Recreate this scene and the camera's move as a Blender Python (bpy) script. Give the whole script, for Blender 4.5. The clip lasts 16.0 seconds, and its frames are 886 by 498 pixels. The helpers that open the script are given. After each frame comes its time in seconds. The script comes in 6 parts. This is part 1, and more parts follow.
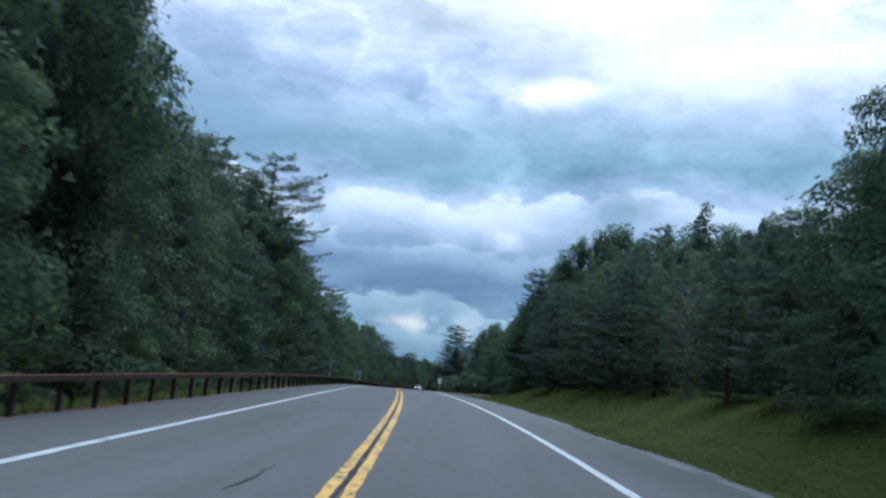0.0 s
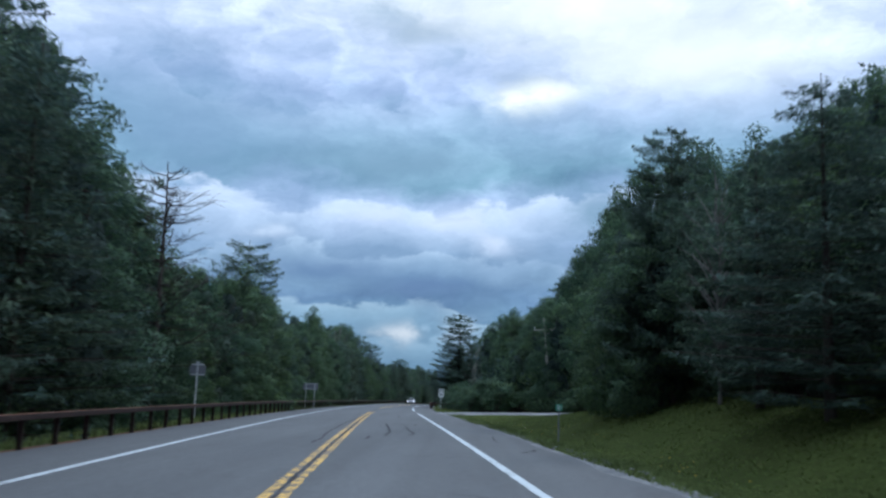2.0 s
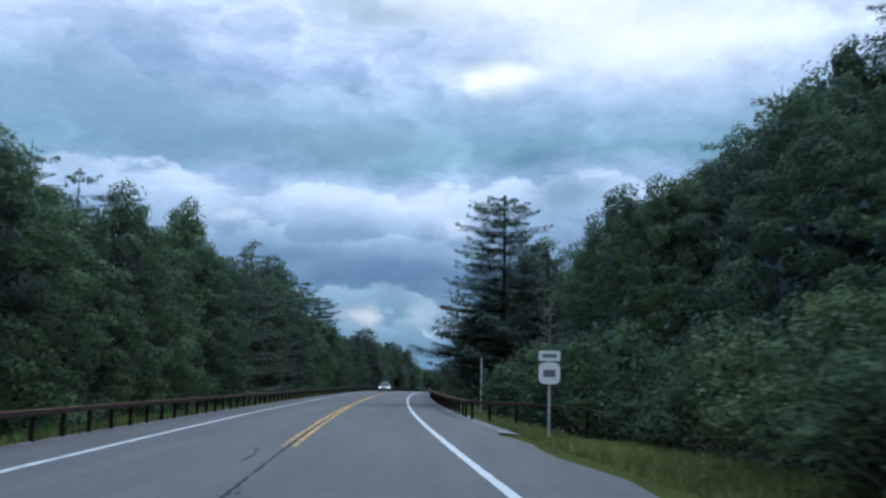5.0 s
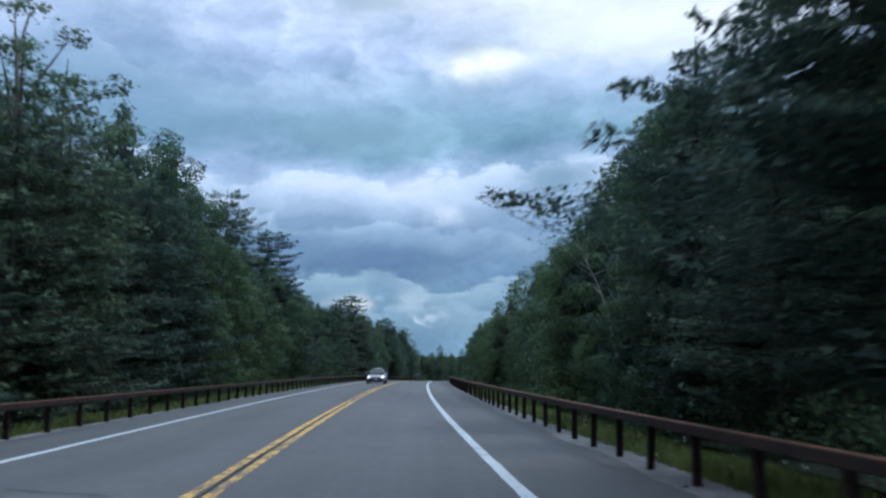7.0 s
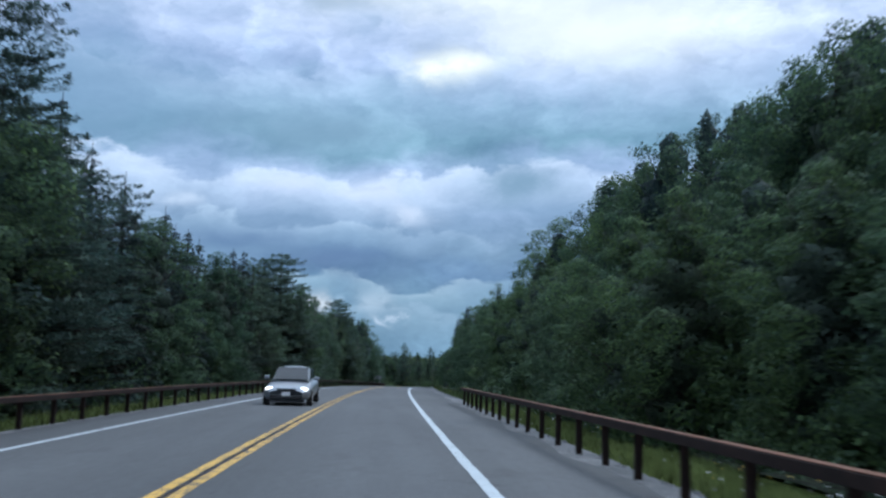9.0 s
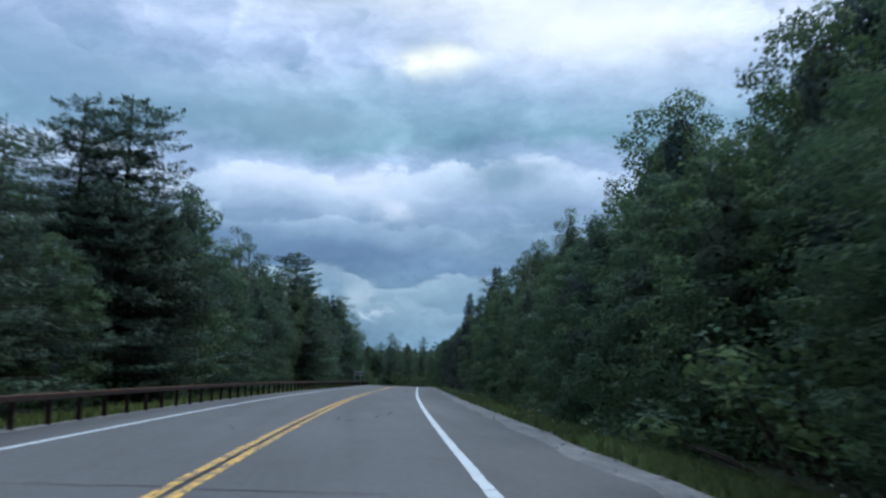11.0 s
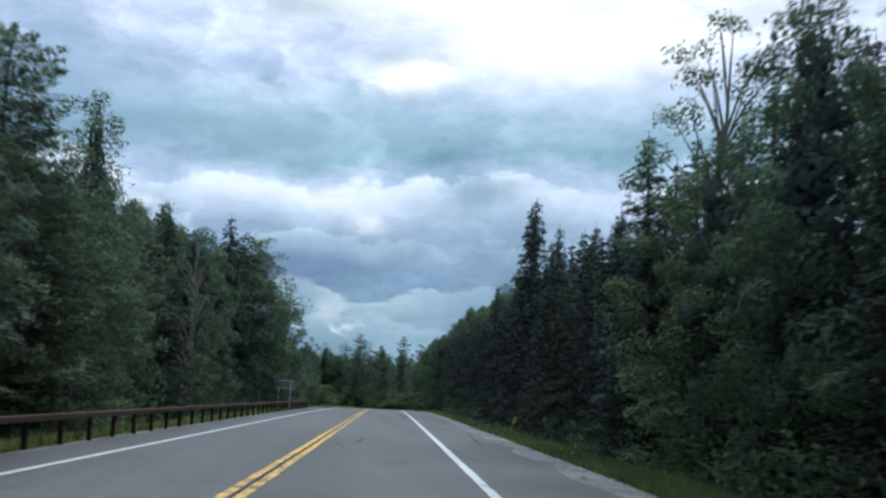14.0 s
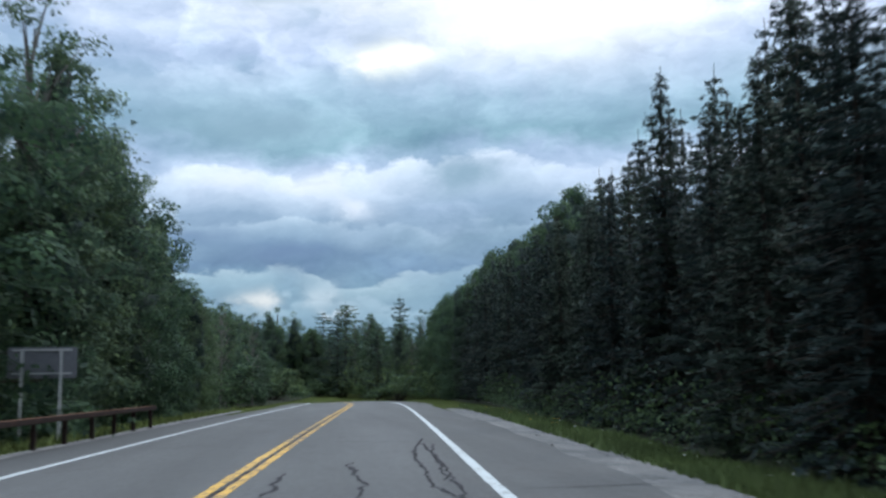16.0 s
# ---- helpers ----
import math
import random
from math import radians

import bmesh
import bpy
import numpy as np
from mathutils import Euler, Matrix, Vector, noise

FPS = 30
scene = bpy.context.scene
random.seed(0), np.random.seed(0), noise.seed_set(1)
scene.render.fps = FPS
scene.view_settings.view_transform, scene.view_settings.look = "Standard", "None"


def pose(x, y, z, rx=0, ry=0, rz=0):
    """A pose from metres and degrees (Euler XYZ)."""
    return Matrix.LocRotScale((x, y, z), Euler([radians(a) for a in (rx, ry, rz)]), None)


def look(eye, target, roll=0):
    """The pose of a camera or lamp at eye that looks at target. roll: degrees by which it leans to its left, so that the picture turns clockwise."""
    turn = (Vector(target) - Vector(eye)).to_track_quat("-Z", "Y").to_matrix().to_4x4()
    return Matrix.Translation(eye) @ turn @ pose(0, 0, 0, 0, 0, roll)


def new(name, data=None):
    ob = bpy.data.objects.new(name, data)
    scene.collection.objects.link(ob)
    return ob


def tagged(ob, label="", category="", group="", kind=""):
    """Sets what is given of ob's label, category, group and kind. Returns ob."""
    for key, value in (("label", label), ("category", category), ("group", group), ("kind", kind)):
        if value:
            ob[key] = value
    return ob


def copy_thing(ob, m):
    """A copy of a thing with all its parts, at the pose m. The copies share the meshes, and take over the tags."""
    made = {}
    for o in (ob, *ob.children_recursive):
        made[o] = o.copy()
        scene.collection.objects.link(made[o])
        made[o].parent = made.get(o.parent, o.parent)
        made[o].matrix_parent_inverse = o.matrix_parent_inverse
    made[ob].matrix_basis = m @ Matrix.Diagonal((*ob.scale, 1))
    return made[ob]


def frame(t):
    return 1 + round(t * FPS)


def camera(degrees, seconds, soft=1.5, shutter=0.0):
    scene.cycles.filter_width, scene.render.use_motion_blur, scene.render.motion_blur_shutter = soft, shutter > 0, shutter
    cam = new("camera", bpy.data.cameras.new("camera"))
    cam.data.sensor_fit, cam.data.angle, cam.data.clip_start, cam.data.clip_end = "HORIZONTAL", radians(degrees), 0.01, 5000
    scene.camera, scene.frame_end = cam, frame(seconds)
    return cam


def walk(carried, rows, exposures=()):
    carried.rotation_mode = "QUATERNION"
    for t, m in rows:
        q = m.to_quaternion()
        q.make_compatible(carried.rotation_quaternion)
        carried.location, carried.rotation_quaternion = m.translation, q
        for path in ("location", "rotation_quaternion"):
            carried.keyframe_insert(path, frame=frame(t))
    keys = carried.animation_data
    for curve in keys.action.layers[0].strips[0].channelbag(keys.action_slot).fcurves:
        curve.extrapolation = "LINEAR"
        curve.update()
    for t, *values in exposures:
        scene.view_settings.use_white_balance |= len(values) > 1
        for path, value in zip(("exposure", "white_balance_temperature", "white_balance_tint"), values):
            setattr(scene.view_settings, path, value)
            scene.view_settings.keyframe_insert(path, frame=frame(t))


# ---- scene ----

# ---- the road's axis: heading (degrees) every 25 m and height (m) every 50 m ----
HEADS = [0.56, 2.17, 3.61, 4.25, 4.23, 3.94, 3.26, 2.13, 0.86, -0.17, -1.00, -1.63, -2.32, -3.36, -4.14, -4.37, -4.27, -4.18, -4.28, -4.37, -4.43, -4.49, -4.55]
HEIGHTS = [0.00, -0.06, -0.97, -2.42, -3.99, -5.36, -6.83, -8.76, -11.04, -13.24, -15.87, -18.59]
SPEED, EYE, LANE = 25.0, 1.35, 3.5


def spline(values, first, step, s):
    """A cubic B-spline through evenly spaced control values, held level past its ends."""
    s = np.atleast_1d(np.asarray(s, float))
    out, weight = np.zeros(len(s)), np.zeros(len(s))
    for i, v in enumerate(values):
        x = np.abs((s - first - i * step) / step)
        w = np.where(x < 1, 2 / 3 - x ** 2 + x ** 3 / 2, np.where(x < 2, (2 - x) ** 3 / 6, 0))
        out, weight = out + w * v, weight + w
    return np.where(weight > 1e-6, out / np.maximum(weight, 1e-6), np.where(s < first, values[0], values[-1]))


class Axis:
    def __init__(self, heads, heights, s0, s1):
        self.s = np.arange(s0, s1 + 1, 1.0)
        self.h = np.radians(spline(heads, -12.5, 25.0, self.s))
        self.z = spline(heights, -25.0, 50.0, self.s)
        mid = (self.h[1:] + self.h[:-1]) / 2
        self.x = np.concatenate([[0], np.cumsum(-np.sin(mid))])
        self.y = np.concatenate([[0], np.cumsum(np.cos(mid))])
        self.x -= np.interp(0, self.s, self.x)
        self.y -= np.interp(0, self.s, self.y)

    def heading(self, s):
        return float(np.interp(s, self.s, self.h))

    def points(self, s, u, z):
        s, u, z = np.broadcast_arrays(np.asarray(s, float), u, z)
        h = np.interp(s, self.s, self.h)
        return np.stack([np.interp(s, self.s, self.x) + u * np.cos(h), np.interp(s, self.s, self.y) + u * np.sin(h), np.interp(s, self.s, self.z) + z], -1)

    def at(self, s, u=0.0, z=0.0):
        """The point s metres along, u metres to the right of the centre line, z metres above the road."""
        return Vector(self.points(s, u, z).tolist())


LEVEL = HEIGHTS + [HEIGHTS[-1] - 1.5, HEIGHTS[-1] - 2.0] + [HEIGHTS[-1] - 2.0] * 20
land = Axis(HEADS, LEVEL, -80, 1500)
# past the crest the road bends away to the left
road = Axis(HEADS[:19] + [-3.7, 2.0, 14.0, 31.0, 45.0, 51.0, 52.0], HEIGHTS[:10] + [-16.0, -19.6, -22.6, -23.5, -23.5], -80, 640)

# ---- camera: seconds, metres right of the centre line, yaw, pitch, roll ----
ROWS = [
    (0.0, 0.88, 1.16, 7.65, -5.08),
    (0.5, 1.06, 0.49, 8.04, -2.43),
    (1.0, 1.08, 0.94, 9.26, -4.38),
    (1.5, 1.22, 2.60, 8.45, -3.68),
    (2.0, 1.40, 0.76, 8.21, -2.04),
    (2.5, 1.36, -0.28, 6.38, 1.98),
    (3.0, 1.39, 0.35, 6.49, 0.06),
    (3.5, 1.33, -0.96, 7.18, -0.67),
    (6.0, 1.82, -2.03, 7.12, -1.72),
    (6.5, 1.92, -2.73, 6.65, 0.08),
    (7.0, 1.99, -2.19, 6.26, -0.57),
    (7.5, 2.05, -3.89, 6.47, -0.32),
    (8.0, 2.15, -5.28, 7.61, -0.14),
    (8.5, 2.16, -4.56, 6.49, -1.54),
    (11.0, 2.23, -5.81, 6.09, -1.93),
    (11.5, 2.31, -6.09, 5.42, -2.13),
    (12.0, 2.19, -6.29, 6.29, -2.15),
    (12.5, 2.06, -6.48, 6.81, -2.30),
    (13.0, 1.98, -6.70, 5.19, -2.87),
    (13.5, 1.93, -7.69, 7.96, -2.92),
    (14.0, 1.91, -7.73, 7.16, -2.73),
    (14.5, 1.88, -7.46, 7.53, -3.13),
    (15.0, 1.94, -7.47, 7.87, -0.97),
    (15.5, 2.05, -6.96, 6.83, 0.84),
    (16.0, 2.05, -8.16, 5.91, 0.45),
]
cam = camera(54.0, 16.0, soft=2.5, shutter=0.2)
TIMES = [r[0] for r in ROWS]
steps = sorted(set(TIMES + [4.0, 4.5, 5.0, 5.5, 9.0, 9.5, 10.0, 10.5]))
path = []
for t in steps:
    u, yaw, pitch, roll = (float(np.interp(t, TIMES, [r[k] for r in ROWS])) for k in (1, 2, 3, 4))
    path.append((t, pose(*land.at(SPEED * t, u, EYE), 90 + pitch, roll, yaw)))
walk(cam, path, [(0.0, 0.25, 5850.0, 10.0), (2.0, 0.10, 5750.0, 10.0), (3.5, 0.06, 5700.0, 10.0), (6.0, 0.08, 5750.0, 10.0), (8.5, 0.08, 5800.0, 10.0), (11.0, 0.06, 5900.0, 10.0), (11.5, 0.34, 6250.0, 10.0), (12.5, 0.36, 6450.0, 10.0), (16.0, 0.30, 6450.0, 10.0)])

# ---- light: a broken overcast, the sun behind cloud high ahead and to the right ----
SUN_UP, SUN_TURN = 48.0, 62.0
world = bpy.data.worlds.new("overcast_sky")
scene.world = world
world.use_nodes = True
wn, wl = world.node_tree.nodes, world.node_tree.links


def sky_math(op, a, b=0.0, c=0.0):
    n = wn.new("ShaderNodeMath")
    n.operation = op
    for sock, v in zip(n.inputs, (a, b, c)):
        if isinstance(v, (int, float)):
            sock.default_value = v
        else:
            wl.new(v, sock)
    return n.outputs[0]


def sky_vector(a, b, c=0.0):
    n = wn.new("ShaderNodeCombineXYZ")
    for sock, v in zip(n.inputs, (a, b, c)):
        if isinstance(v, (int, float)):
            sock.default_value = v
        else:
            wl.new(v, sock)
    return n.outputs[0]


def sky_noise(vec, detail, rough):
    n = wn.new("ShaderNodeTexNoise")
    n.inputs["Scale"].default_value, n.inputs["Detail"].default_value, n.inputs["Roughness"].default_value = 1.0, detail, rough
    wl.new(vec, n.inputs["Vector"])
    return n.outputs["Fac"]


def sky_cells(vec, soft):
    n = wn.new("ShaderNodeTexVoronoi")
    n.feature = "SMOOTH_F1"
    n.inputs["Scale"].default_value, n.inputs["Smoothness"].default_value = 1.0, soft
    wl.new(vec, n.inputs["Vector"])
    return n.outputs["Distance"]


def sky_ramp(fac, stops):
    n = wn.new("ShaderNodeValToRGB")
    el = n.color_ramp.elements
    while len(el) < len(stops):
        el.new(0.5)
    for e, (p, c) in zip(el, stops):
        e.position, e.color = p, (*c, 1)
    wl.new(fac, n.inputs["Fac"])
    return n.outputs["Color"]


def sky_mix(fac, a, b, blend="MIX"):
    n = wn.new("ShaderNodeMix")
    n.data_type, n.blend_type = "RGBA", blend
    for sock, v in ((n.inputs[0], fac), (n.inputs[6], a), (n.inputs[7], b)):
        if isinstance(v, (int, float)):
            sock.default_value = v
        elif isinstance(v, tuple):
            sock.default_value = (*v, 1)
        else:
            wl.new(v, sock)
    return n.outputs[2]


where = wn.new("ShaderNodeTexCoord").outputs["Generated"]
axes = wn.new("ShaderNodeSeparateXYZ")
wl.new(where, axes.inputs[0])
turn = sky_math("MULTIPLY", sky_math("ARCTAN2", axes.outputs[0], axes.outputs[1]), 57.3)
rise = sky_math("MULTIPLY", sky_math("ARCSINE", axes.outputs[2]), 57.3)
# ragged edges at two sizes push the cloud layers about
rag1 = sky_math("SUBTRACT", sky_noise(sky_vector(sky_math("MULTIPLY", turn, 0.085), sky_math("MULTIPLY", rise, 0.13), 3.1), 6, 0.58), 0.5)
rag2 = sky_math("SUBTRACT", sky_noise(sky_vector(sky_math("MULTIPLY", turn, 0.20), sky_math("MULTIPLY", rise, 0.30), 7.7), 7, 0.6), 0.5)
up = sky_math("MULTIPLY_ADD", rag1, 7.0, rise)
up = sky_math("MULTIPLY_ADD", rag2, 3.5, up)
across = sky_math("MULTIPLY_ADD", rag2, 9.0, turn)
LAYERS = [(-3, (0.15, 0.27, 0.38)), (0.5, (0.20, 0.35, 0.48)), (3.0, (0.18, 0.32, 0.45)), (5.2, (0.11, 0.20, 0.33)), (7.2, (0.20, 0.32, 0.44)), (9.6, (0.40, 0.52, 0.70)), (11.4, (0.39, 0.52, 0.70)),
          (13.2, (0.20, 0.36, 0.45)), (15.5, (0.29, 0.45, 0.58)), (18.0, (0.46, 0.58, 0.78)), (21.0, (0.62, 0.72, 0.88)), (26.0, (0.86, 0.92, 0.94)), (40.0, (1.25, 1.42, 1.60)), (90.0, (1.55, 1.80, 2.05))]
clouds = sky_ramp(sky_math("MULTIPLY_ADD", up, 0.01, 0.05), [(0.05 + 0.01 * e, c) for e, c in LAYERS])
billow = sky_noise(sky_vector(sky_math("MULTIPLY", across, 0.11), sky_math("MULTIPLY", rise, 0.24), 1.3), 8, 0.58)
clouds = sky_mix(0.85, clouds, sky_ramp(billow, [(0.32, (0.56, 0.66, 0.72)), (0.5, (0.98, 0.98, 1.0)), (0.66, (1.5, 1.42, 1.36))]), "MULTIPLY")
# heaped decks: top edge and depth in degrees, lit crown, mid tone, shaded base, strength
curl_x = sky_math("MULTIPLY_ADD", rag2, 5.0, turn)
curl_y = sky_math("MULTIPLY_ADD", rag2, 2.6, rise)


def heaps(wide, tall, seed):
    """Rounded heaps of cloud of about that many degrees."""
    return sky_math("SUBTRACT", 0.45, sky_cells(sky_vector(sky_math("MULTIPLY", curl_x, 1 / wide), sky_math("MULTIPLY", curl_y, 1 / tall), seed), 0.35))


wisps = sky_math("SUBTRACT", sky_noise(sky_vector(sky_math("MULTIPLY", curl_x, 0.42), sky_math("MULTIPLY", curl_y, 0.75), 5.5), 8, 0.62), 0.5)
puff = sky_math("MULTIPLY_ADD", heaps(1.5, 0.9, 3.7), 0.45, heaps(4.2, 2.1, 11.3))
puff = sky_math("MULTIPLY_ADD", wisps, 0.9, puff)
DECKS = [(18.8, 4.6, (0.66, 0.78, 0.98), (0.46, 0.60, 0.76), (0.30, 0.45, 0.58), 0.5, 21.0), (12.0, 4.6, (0.78, 0.88, 1.02), (0.58, 0.71, 0.87), (0.25, 0.37, 0.52), 0.9, 2.4),
         (8.2, 2.6, (0.52, 0.66, 0.80), (0.36, 0.50, 0.65), (0.16, 0.27, 0.41), 0.75, 14.0), (5.0, 2.4, (0.46, 0.60, 0.70), (0.34, 0.50, 0.61), (0.21, 0.35, 0.47), 0.7, 8.0), (2.8, 2.4, (0.38, 0.53, 0.66), (0.26, 0.41, 0.53), (0.17, 0.30, 0.41), 0.7, 31.0)]
for edge, deep, lit, mid, base, much, seed in DECKS:
    swell = sky_noise(sky_vector(sky_math("MULTIPLY", turn, 0.075), sky_math("MULTIPLY", rise, 0.03), seed), 2, 0.5)
    crest = sky_math("MULTIPLY_ADD", puff, 1.0 + 0.25 * deep, sky_math("MULTIPLY_ADD", swell, 6.0, edge - 3.4))
    down = sky_math("MULTIPLY", sky_math("SUBTRACT", crest, rise), 1 / deep)
    hide = sky_ramp(sky_math("MULTIPLY_ADD", down, 0.5, 0.25), [(0.24, (0, 0, 0)), (0.30, (1, 1, 1)), (0.62, (0.9, 0.9, 0.9)), (0.84, (0, 0, 0))])
    tone = sky_ramp(sky_math("MULTIPLY_ADD", puff, -0.26, sky_math("MULTIPLY_ADD", down, 0.5, 0.27)), [(0.22, lit), (0.42, mid), (0.64, base), (0.8, base)])
    gaps = sky_ramp(sky_noise(sky_vector(sky_math("MULTIPLY", turn, 0.09), sky_math("MULTIPLY", rise, 0.08), seed + 40.0), 3, 0.5), [(0.34, (0.15, 0.15, 0.15)), (0.52, (1, 1, 1))])
    clouds = sky_mix(sky_math("MULTIPLY", sky_math("MULTIPLY", hide, much), gaps), clouds, tone)
clouds = sky_mix(0.8, clouds, sky_ramp(sky_math("ADD", wisps, 0.5), [(0.3, (0.80, 0.83, 0.86)), (0.5, (1.0, 1.0, 1.0)), (0.7, (1.2, 1.17, 1.14))]), "MULTIPLY")
# single clouds: degrees right of north, degrees up, half width, half height, tint, strength
CLOUDS = [(4.3, 18.2, 1.7, 0.9, (1.15, 1.15, 0.92), 0.95), (6.0, 18.4, 1.2, 0.5, (1.05, 1.08, 0.95), 0.6), (-2.6, 22.3, 3.2, 0.8, (0.36, 0.47, 0.58), 0.85), (-4.2, 2.4, 1.3, 0.6, (0.70, 0.74, 0.76), 0.9), (1.0, 3.0, 1.2, 0.7, (0.50, 0.62, 0.72), 0.7),
          (-5.8, 10.2, 2.4, 0.8, (0.78, 0.85, 1.0), 0.6), (-0.6, 9.9, 2.2, 0.8, (0.82, 0.88, 1.0), 0.6), (2.0, 8.6, 1.8, 0.7, (0.80, 0.86, 0.96), 0.6), (4.4, 10.4, 1.8, 0.7, (0.66, 0.76, 0.90), 0.5), (9.8, 10.9, 2.4, 1.3, (0.20, 0.33, 0.43), 0.85),
          (-8.7, 6.6, 3.6, 0.7, (0.13, 0.22, 0.37), 0.75), (-2.8, 5.6, 3.2, 0.6, (0.12, 0.20, 0.35), 0.75), (1.4, 1.7, 0.45, 0.4, (0.74, 0.84, 0.94), 0.55), (-12.7, 8.8, 1.1, 0.35, (0.70, 0.80, 0.92), 0.7),
          (15.0, 20.5, 8.0, 2.4, (1.08, 1.1, 1.02), 0.8), (-19.0, 15.0, 8.0, 4.0, (0.25, 0.39, 0.55), 0.6), (7.5, 24.0, 9.0, 2.4, (1.12, 1.12, 1.02), 0.8), (-4.0, 13.6, 6.0, 1.2, (0.24, 0.38, 0.48), 0.55)]
for a, e, w, h, tint, much in CLOUDS:
    dx = sky_math("MULTIPLY", sky_math("SUBTRACT", across, a), 1 / w)
    dy = sky_math("MULTIPLY", sky_math("SUBTRACT", sky_math("MULTIPLY_ADD", rag2, 2.0, rise), e), 1 / h)
    far_off = sky_math("ADD", sky_math("MULTIPLY", dx, dx), sky_math("MULTIPLY", dy, dy))
    near_it = sky_math("POWER", 2.718, sky_math("MULTIPLY", far_off, -1.0))
    clouds = sky_mix(sky_math("MULTIPLY", near_it, much), clouds, tint)
clear = wn.new("ShaderNodeTexSky")
clear.sky_type, clear.sun_disc = "NISHITA", False
clear.sun_elevation, clear.sun_rotation = radians(SUN_UP), radians(SUN_TURN)
dome, veil = wn["Background"], wn.new("ShaderNodeBackground")
wl.new(clouds, veil.inputs["Color"])
veil.inputs["Strength"].default_value = 1.0
wl.new(clear.outputs[0], dome.inputs["Color"])
dome.inputs["Strength"].default_value = 0.1
cover = wn.new("ShaderNodeMixShader")
cover.inputs[0].default_value = 0.93
wl.new(dome.outputs[0], cover.inputs[1])
wl.new(veil.outputs[0], cover.inputs[2])
wl.new(cover.outputs[0], wn["World Output"].inputs["Surface"])
sun = new("sun", bpy.data.lights.new("sun", "SUN"))
sun.data.energy, sun.data.angle, sun.data.color = 1.15, radians(14), (1.0, 0.985, 0.96)
a, e = radians(SUN_TURN), radians(SUN_UP)
sun.matrix_world = look((0, 0, 100), (-100 * math.sin(a) * math.cos(e), -100 * math.cos(a) * math.cos(e), 100 - 100 * math.sin(e)))


# ---- materials ----
class Nodes:
    """A material under construction."""

    def __init__(self, name):
        self.mat = bpy.data.materials.new(name)
        self.mat.use_nodes = True
        self.tree = self.mat.node_tree
        self.bsdf = self.tree.nodes["Principled BSDF"]
        self.out = self.tree.nodes["Material Output"]

    def add(self, kind, **values):
        n = self.tree.nodes.new(kind)
        for k, v in values.items():
            n.inputs[k.replace("_", " ")].default_value = v
        return n

    def link(self, a, b):
        self.tree.links.new(a, b)

    def coords(self):
        return self.add("ShaderNodeTexCoord").outputs["Object"]

    def noise(self, vec, scale, detail=4.0, rough=0.6):
        n = self.add("ShaderNodeTexNoise", Scale=scale, Detail=detail, Roughness=rough)
        if vec is not None:
            self.link(vec, n.inputs["Vector"])
        return n.outputs["Fac"]

    def stretch(self, vec, scale):
        n = self.add("ShaderNodeMapping")
        n.inputs["Scale"].default_value = scale
        self.link(vec, n.inputs["Vector"])
        return n.outputs["Vector"]

    def ramp(self, fac, stops):
        n = self.add("ShaderNodeValToRGB")
        el = n.color_ramp.elements
        while len(el) < len(stops):
            el.new(0.5)
        for e, (p, c) in zip(el, stops):
            e.position, e.color = p, (*c, 1) if len(c) == 3 else c
        self.link(fac, n.inputs["Fac"])
        return n.outputs["Color"]

    def mix(self, fac, a, b, blend="MIX"):
        n = self.add("ShaderNodeMix")
        n.data_type, n.blend_type = "RGBA", blend
        for sock, v in ((n.inputs[0], fac), (n.inputs[6], a), (n.inputs[7], b)):
            if isinstance(v, (int, float)):
                sock.default_value = v
            elif isinstance(v, tuple):
                sock.default_value = (*v, 1)
            else:
                self.link(v, sock)
        return n.outputs[2]

    def math(self, op, a, b=0.0):
        n = self.add("ShaderNodeMath")
        n.operation = op
        for sock, v in ((n.inputs[0], a), (n.inputs[1], b)):
            if isinstance(v, (int, float)):
                sock.default_value = v
            else:
                self.link(v, sock)
        return n.outputs[0]

    def finish(self, color, rough=0.85, bump=None, depth=0.02, metal=0.0):
        if isinstance(color, tuple):
            self.bsdf.inputs["Base Color"].default_value = (*color, 1)
        else:
            self.link(color, self.bsdf.inputs["Base Color"])
        if isinstance(rough, (int, float)):
            self.bsdf.inputs["Roughness"].default_value = rough
        else:
            self.link(rough, self.bsdf.inputs["Roughness"])
        self.bsdf.inputs["Metallic"].default_value = metal
        if bump is not None:
            b = self.add("ShaderNodeBump", Strength=0.6, Distance=depth)
            self.link(bump, b.inputs["Height"])
            self.link(b.outputs["Normal"], self.bsdf.inputs["Normal"])
        return self.mat


def grey(v):
    return (v, v, v)


